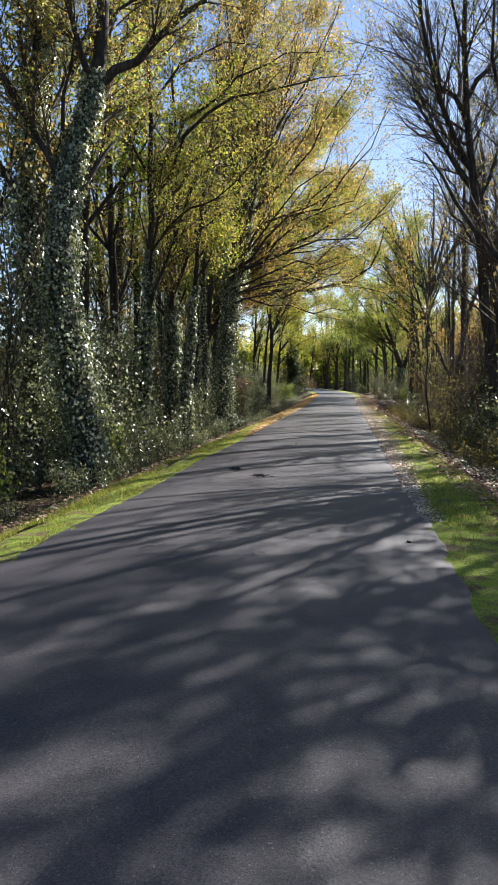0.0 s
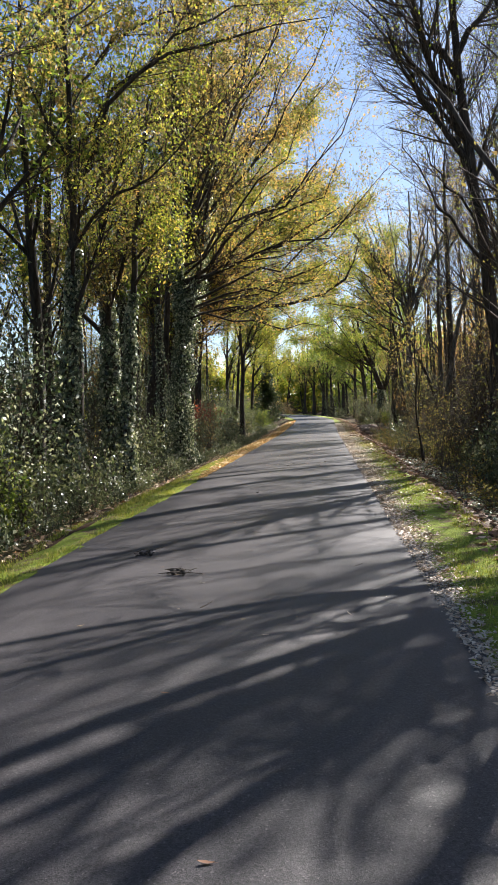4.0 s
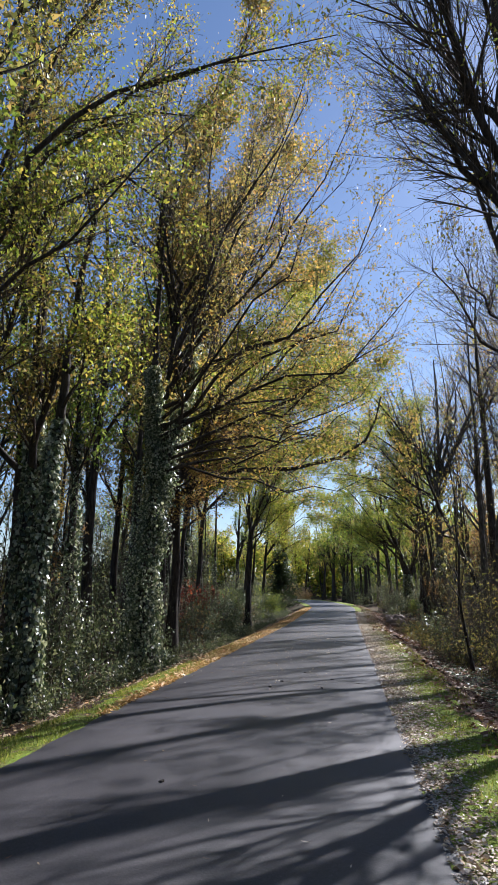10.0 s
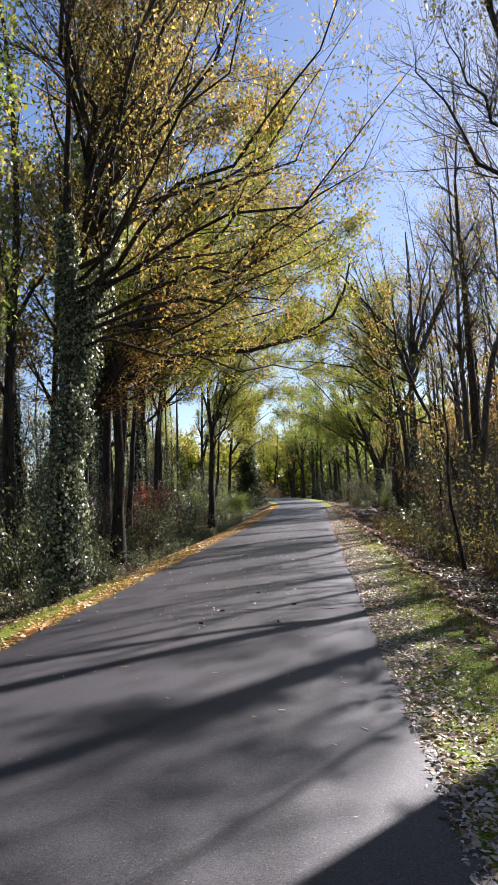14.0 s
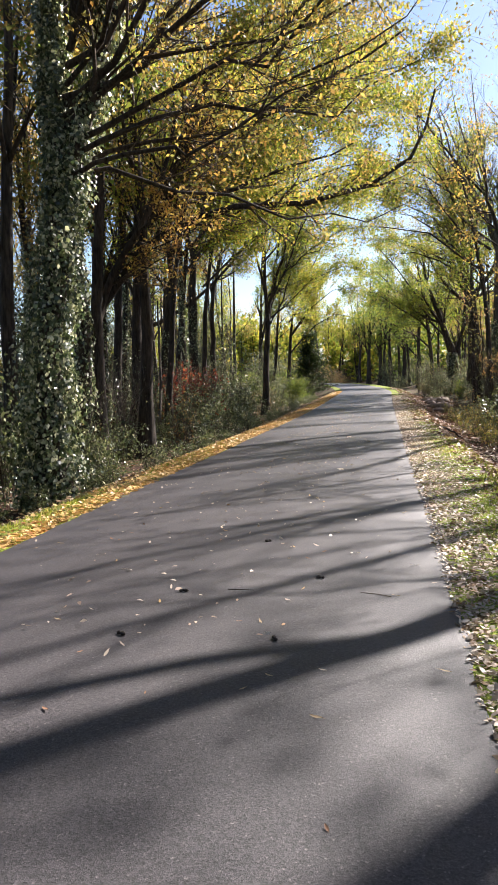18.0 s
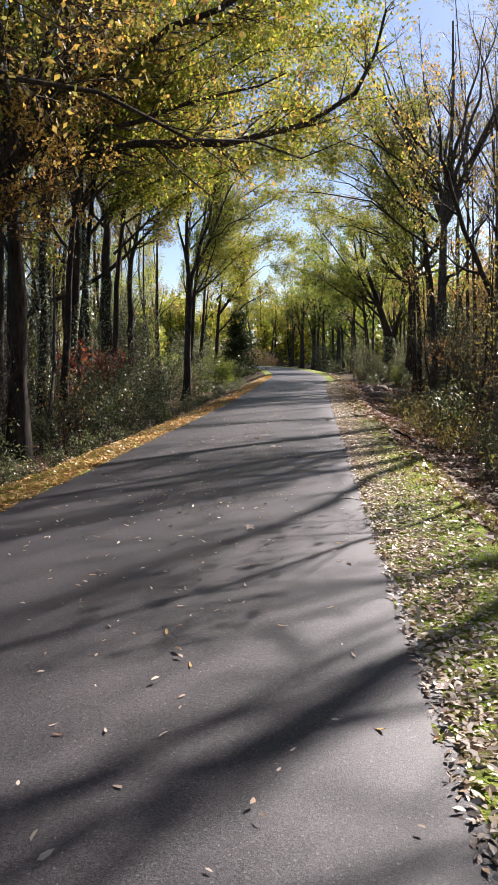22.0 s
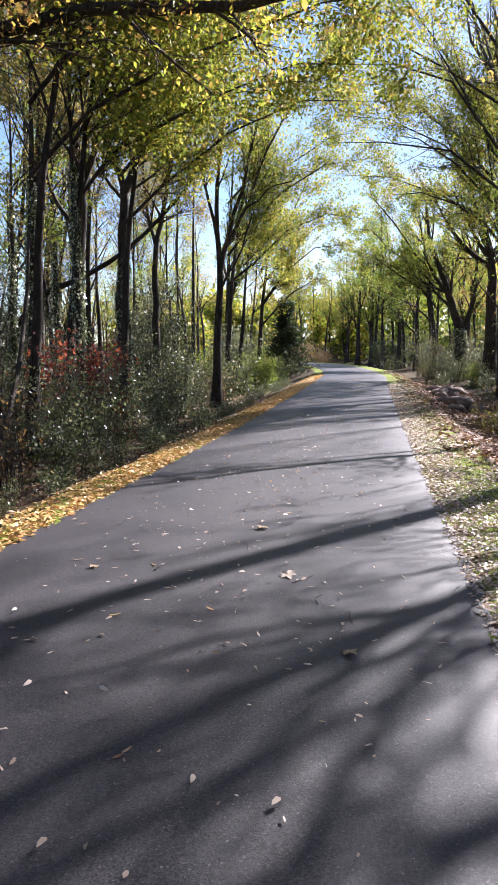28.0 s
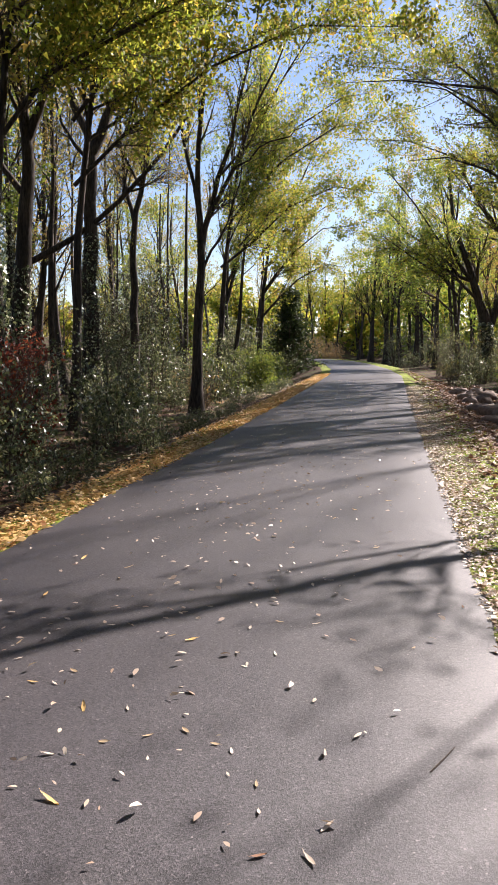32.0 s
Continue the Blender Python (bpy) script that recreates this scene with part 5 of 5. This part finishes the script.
# ---- loose things on the asphalt ----
def path_z(x, y):
    return float(rise(y) + np.interp(abs(x) / HALF, [0, 0.2, 0.6, 0.985, 1], [0.028, 0.028, 0.018, 0.0, -0.012]))


def blade_mesh(name, length, width, curl, mat, seed, lobes=0):
    """A fallen leaf: a curled blade with a rib and a short stalk; with lobes, a maple-like star."""
    g = np.random.default_rng(seed)
    V, F = [], []
    if lobes:
        n = lobes * 4
        a = np.linspace(0, 2 * np.pi, n, endpoint=False)
        r = length * 0.5 * (0.5 + 0.5 * np.abs(np.cos(a * lobes / 2)) ** 1.1) * (0.85 + 0.3 * g.random(n))
        V = [(0, 0, 0.012)] + [(q * math.cos(b), q * math.sin(b), 0.008 + curl * q * abs(math.sin(2.5 * b)) + 0.006 * g.random()) for q, b in zip(r, a)]
        F = [(0, 1 + i, 1 + (i + 1) % n) for i in range(n)]
        s = len(V)
        V += [(-0.004, -0.02, 0.006), (0.004, -0.02, 0.006), (0.01, -length * 0.85, 0.004)]
        F += [(s, s + 1, s + 2)]
    else:
        k = 7
        for i in range(k):
            u = i / (k - 1)
            w = width * math.sin(math.pi * min(max(u, 0.02), 0.985)) ** 0.7 * 0.5 * (0.9 + 0.2 * g.random())
            z = 0.005 + curl * (2 * u - 1) ** 2 * length
            V += [((u - 0.5) * length, -w, z + curl * 1.2 * w + 0.003 * g.random()), ((u - 0.5) * length, 0.1 * w, z * 0.8), ((u - 0.5) * length, w, z + curl * 1.6 * w)]
        for i in range(k - 1):
            for j in range(2):
                b = 3 * i + j
                F += [(b, b + 3, b + 4), (b, b + 4, b + 1)]
        s = len(V)
        V += [(-0.5 * length, -0.0025, 0.005), (-0.5 * length, 0.0025, 0.005), (-0.72 * length, 0.004, 0.012)]
        F += [(s, s + 1, s + 2)]
    return mesh_of(name, V, F, mat)


blade = [blade_mesh("fallen_leaf", 0.085, 0.02, 0.03, L_PALE, 1), blade_mesh("fallen_leaf", 0.075, 0.022, 0.06, L_PALE, 2), blade_mesh("fallen_leaf", 0.10, 0.022, 0.05, L_DRY, 3), blade_mesh("fallen_leaf", 0.065, 0.021, 0.05, L_DRY, 4), blade_mesh("fallen_leaf", 0.06, 0.019, 0.06, L_PALE, 9), blade_mesh("fallen_leaf", 0.07, 0.02, 0.07, L_BANK, 10)]
golden = [blade_mesh("fallen_leaf", 0.10, 0.024, 0.05, L_YELLOW, 5), blade_mesh("fallen_leaf", 0.085, 0.026, 0.05, L_YELLOW, 6)]
star = [blade_mesh("fallen_leaf", 0.14, 0.1, 0.25, L_PALE, 7, 5), blade_mesh("fallen_leaf", 0.11, 0.1, 0.3, L_DRY, 8, 5)]
rng = np.random.default_rng(77)


def fallen(meshes, x, y, label, scale=1.0):
    ob = new("fallen_leaf", meshes[int(rng.integers(len(meshes)))])
    ob.location = (x, y, path_z(x, y) + 0.002)
    ob.rotation_euler = (rng.normal() * 0.12, rng.normal() * 0.12, rng.random() * 6.28)
    sc = scale * (0.8 + 0.45 * rng.random())
    ob.scale = (sc, sc, sc)
    return tagged(ob, label, "leaf", "fallen leaves on the path")


for x, y in ((0.26, 6.98), (0.81, 6.75), (-0.12, 12.18), (1.52, 11.77), (1.19, 11.23), (0.79, 11.11), (0.6, 26.64), (0.73, 26.66), (1.79, 26.08), (1.17, 25.97), (1.51, 32.13), (0.54, 32.01), (0.84, 32.16), (0.76, 34.32), (1.21, 31.74), (0.91, 32.51), (1.62, 31.36), (1.44, 35.42), (1.33, 35.95), (1.75, 36.26), (0.59, 35.72), (1, 36.31), (0.82, 36.27), (1.2, 35.12), (1.43, 40.41), (1.05, 39.91), (0.22, 42.28), (-1.25, 42.68), (-0.44, 40.97), (0.79, 44.7), (1.08, 44.5), (0.87, 44.3), (1.04, 44.32), (0.41, 45.03), (0.09, 44.87), (-0.1, 44.73), (-0.33, 45.5), (1.53, 28.65), (1.02, 29.37), (0.88, 28.78), (0.86, 28.29), (0.89, 33.03), (1.6, 33.27), (0.53, 32.85)):
    fallen(blade, x, y, "curled pale dry leaf lying on the asphalt", 0.75)
for x, y in ((-0.01, 26.96), (0.54, 31.55), (0.76, 31.11), (0.34, 35.48), (0.18, 40.14), (-0.4, 39.93), (-0.48, 45.34), (-0.12, 45.14), (0.69, 28.69), (-0.07, 29.3), (0.08, 43.21)):
    fallen(golden, x, y, "curled golden leaf lying on the asphalt", 0.75)
for x, y in ((0.6, 40.96), (1.11, 39.58), (0.77, 34.31), (0.18, 42.44), (-0.95, 40.95)):
    fallen(star, x, y, "dry lobed maple leaf lying on the asphalt")
for _ in range(290):
    y = 6 + 50 * rng.random() ** 0.62
    x = rng.normal() * 1.2 if rng.random() < 0.5 else (rng.random() * 2 - 1) * 1.95
    x = float(np.clip(x, -1.93, 1.93))
    if rng.random() < 0.12 * (y > 24):
        fallen(golden, x, y, "curled golden leaf lying on the asphalt", 0.75)
    else:
        fallen(blade, x, y, "curled pale dry leaf lying on the asphalt", 0.45 + 0.4 * rng.random())
v, f = litter(rng, 2600, lambda g, n, y: np.clip(g.normal(-0.2, 1.0, n), -1.95, 1.95), 26, 78, 0.045, 0.012, 0.8, 0.3, leaf_lens)
v[:, 2] = np.maximum(v[:, 2], 0) + 0.03
tagged(part("leaf_scatter", v, f, L_PALE), "small pale leaves strewn over the asphalt", "fallen leaves", kind="stuff")

# sticks, seed pods and the heap of broken twigs
for k, (x, y) in enumerate(((0.48, 27.31), (1.43, 27.37), (1.33, 13.05), (1.81, 35.99), (0.86, 40.48), (0.14, 41.77), (1.09, 40.15), (0.04, 11.45), (1.51, 45.06), (0.72, 40.91))):
    L = 0.14 + 0.12 * rng.random()
    q = curve_points([(-L / 2, 0, 0.003), (0, 0.02 * rng.normal(), 0.004), (L / 2, 0.02 * rng.normal(), 0.003)], 6)
    v, f = tubes(q[None], np.linspace(0.004, 0.002, 6)[None], 5)
    ob = tagged(part("stick", v, f, TWIG), "short thin brown stick on the asphalt", "stick", "sticks on the path")
    ob.location, ob.rotation_euler = (x, y, path_z(x, y)), (0, 0, rng.random() * 6.28)


def lump(g, r, squash, rough, rings=5, seg=8):
    """A closed uneven pebble shape."""
    a, b = np.meshgrid(np.arange(seg) * 2 * np.pi / seg, np.linspace(0.15, np.pi - 0.15, rings))
    d = np.stack([np.sin(b) * np.cos(a), np.sin(b) * np.sin(a), np.cos(b)], 2).reshape(-1, 3)
    V = d * r * (1 + rough * g.normal(size=(len(d), 1))) * np.array(squash)
    i = (np.arange(rings - 1)[:, None] * seg + np.arange(seg)[None])
    j = (np.arange(rings - 1)[:, None] * seg + (np.arange(seg)[None] + 1) % seg)
    F = np.stack([i, i + seg, j + seg, j], -1).reshape(-1, 4)
    top, bot = np.arange(seg)[::-1], (rings - 1) * seg + np.arange(seg)
    caps = [(t[0], t[q], t[q + 1], t[q + 2]) for t in (top, bot) for q in range(1, seg - 2, 2)]
    return V, np.concatenate([F, np.array(caps)])


for x, y in ((0.1, 27.22), (0.86, 26.38), (1, 27.71), (1.65, 7.76), (0.42, 28.86), (-0.29, 19.55), (-0.03, 26.31)):
    v, f = lump(rng, 0.018, (1.4, 0.8, 0.6), 0.16)
    v[:, 2] += 0.011
    w, h = lump(rng, 0.013, (0.9, 1.1, 0.8), 0.2)
    w += np.array((0.032, 0.009, 0.009))
    ob = tagged(new("seed_pod"), "dark brown broken seed pod on the asphalt", "seed pod", "seed pods on the path")
    ob.location, ob.rotation_euler = (x, y, path_z(x, y)), (0, 0, rng.random() * 6.28)
    part("husk", v, f, BARK, ob)
    part("flake", w, h, BARK, ob)
for x, y, n in ((-0.43, 12.57, 16), (-1.02, 13.58, 8)):
    ob = tagged(new("twig_heap"), "small heap of broken twigs and seed heads on the asphalt", "twigs")
    ob.location = (x, y, path_z(x, y))
    for _ in range(n):
        c, d = rng.normal(size=3) * np.array((0.06, 0.05, 0)), rng.normal(size=3) * np.array((0.07, 0.07, 0.02))
        q = curve_points([tuple(c - d + np.array((0, 0, 0.015))), tuple(c + np.array((0, 0, 0.03))), tuple(c + d + np.array((0, 0, 0.02)))], 5)
        q[:, 2] = np.maximum(q[:, 2], 0.004)
        v, f = tubes(q[None], np.full((1, 5), 0.004), 4)
        part("twig", v, f, BARK, ob)
    for _ in range(n // 2):
        v, f = lump(rng, 0.022, (1, 1, 0.8), 0.2)
        part("seed_head", v + np.array((rng.normal() * 0.06, rng.normal() * 0.05, 0.02)), f, BARK, ob)

# ---- rocks and fallen wood on the bank ----
for k, (x, y, r) in enumerate(((4.6, 66.8, 0.32), (4.95, 68.4, 0.58), (5.5, 67.2, 0.4), (4.6, 70.4, 0.42), (5.2, 71.6, 0.36), (4.6, 73.6, 0.34), (5.1, 74.6, 0.5), (4.7, 75.8, 0.42), (5.5, 76.4, 0.55), (5.0, 77.6, 0.4), (4.5, 78.8, 0.36), (5.6, 79.4, 0.45), (4.9, 81.0, 0.36))):
    v, f = lump(rng, r, (1.2, 0.9, 0.62), 0.07, 7, 12)
    ob = tagged(part("rock", v, f, ROCK), "grey-brown boulder half sunk in leaves on the bank", "rock", "rocks on the bank")
    ob.location, ob.rotation_euler = (x, y, float(ground_z(x, y)) + 0.25 * r), (0, 0, rng.random() * 6)


def log(name, label, pts, r):
    q = curve_points(pts, 12)
    q[1:-1] += rng.normal(size=(10, 3)) * 0.03
    v, f = tubes(q[None], np.linspace(r, r * 0.45, 12)[None], 9)
    return tagged(part(name, v, f, BARK), label, "log")


log("leaning_deadwood", "thin fallen stem leaning in the shrubs", [(-8.0, 52.0, -1.2), (-8.6, 54.4, 0.6), (-9.4, 57.0, 3.4), (-9.8, 58.2, 5.6)], 0.09)
log("leaning_deadwood", "grey fallen stem leaning in the brush", [(9.5, 33.0, -0.7), (8.6, 35.0, 1.6), (7.6, 37.0, 3.8)], 0.07)
for k, (y, s) in enumerate(((17.0, 3.75), (21.2, 3.8), (29.0, 3.7), (34.5, 3.75), (45.2, 3.6))):
    x = s
    z = float(ground_z(x, y))
    log("fallen_branch", "brown fallen branch lying on the bank", [(x - 0.5, y - 0.6, float(ground_z(x - 0.5, y - 0.6)) + 0.04), (x, y, z + 0.05), (x + 0.35, y + 0.7, float(ground_z(x + 0.35, y + 0.7)) + 0.04)], 0.035)
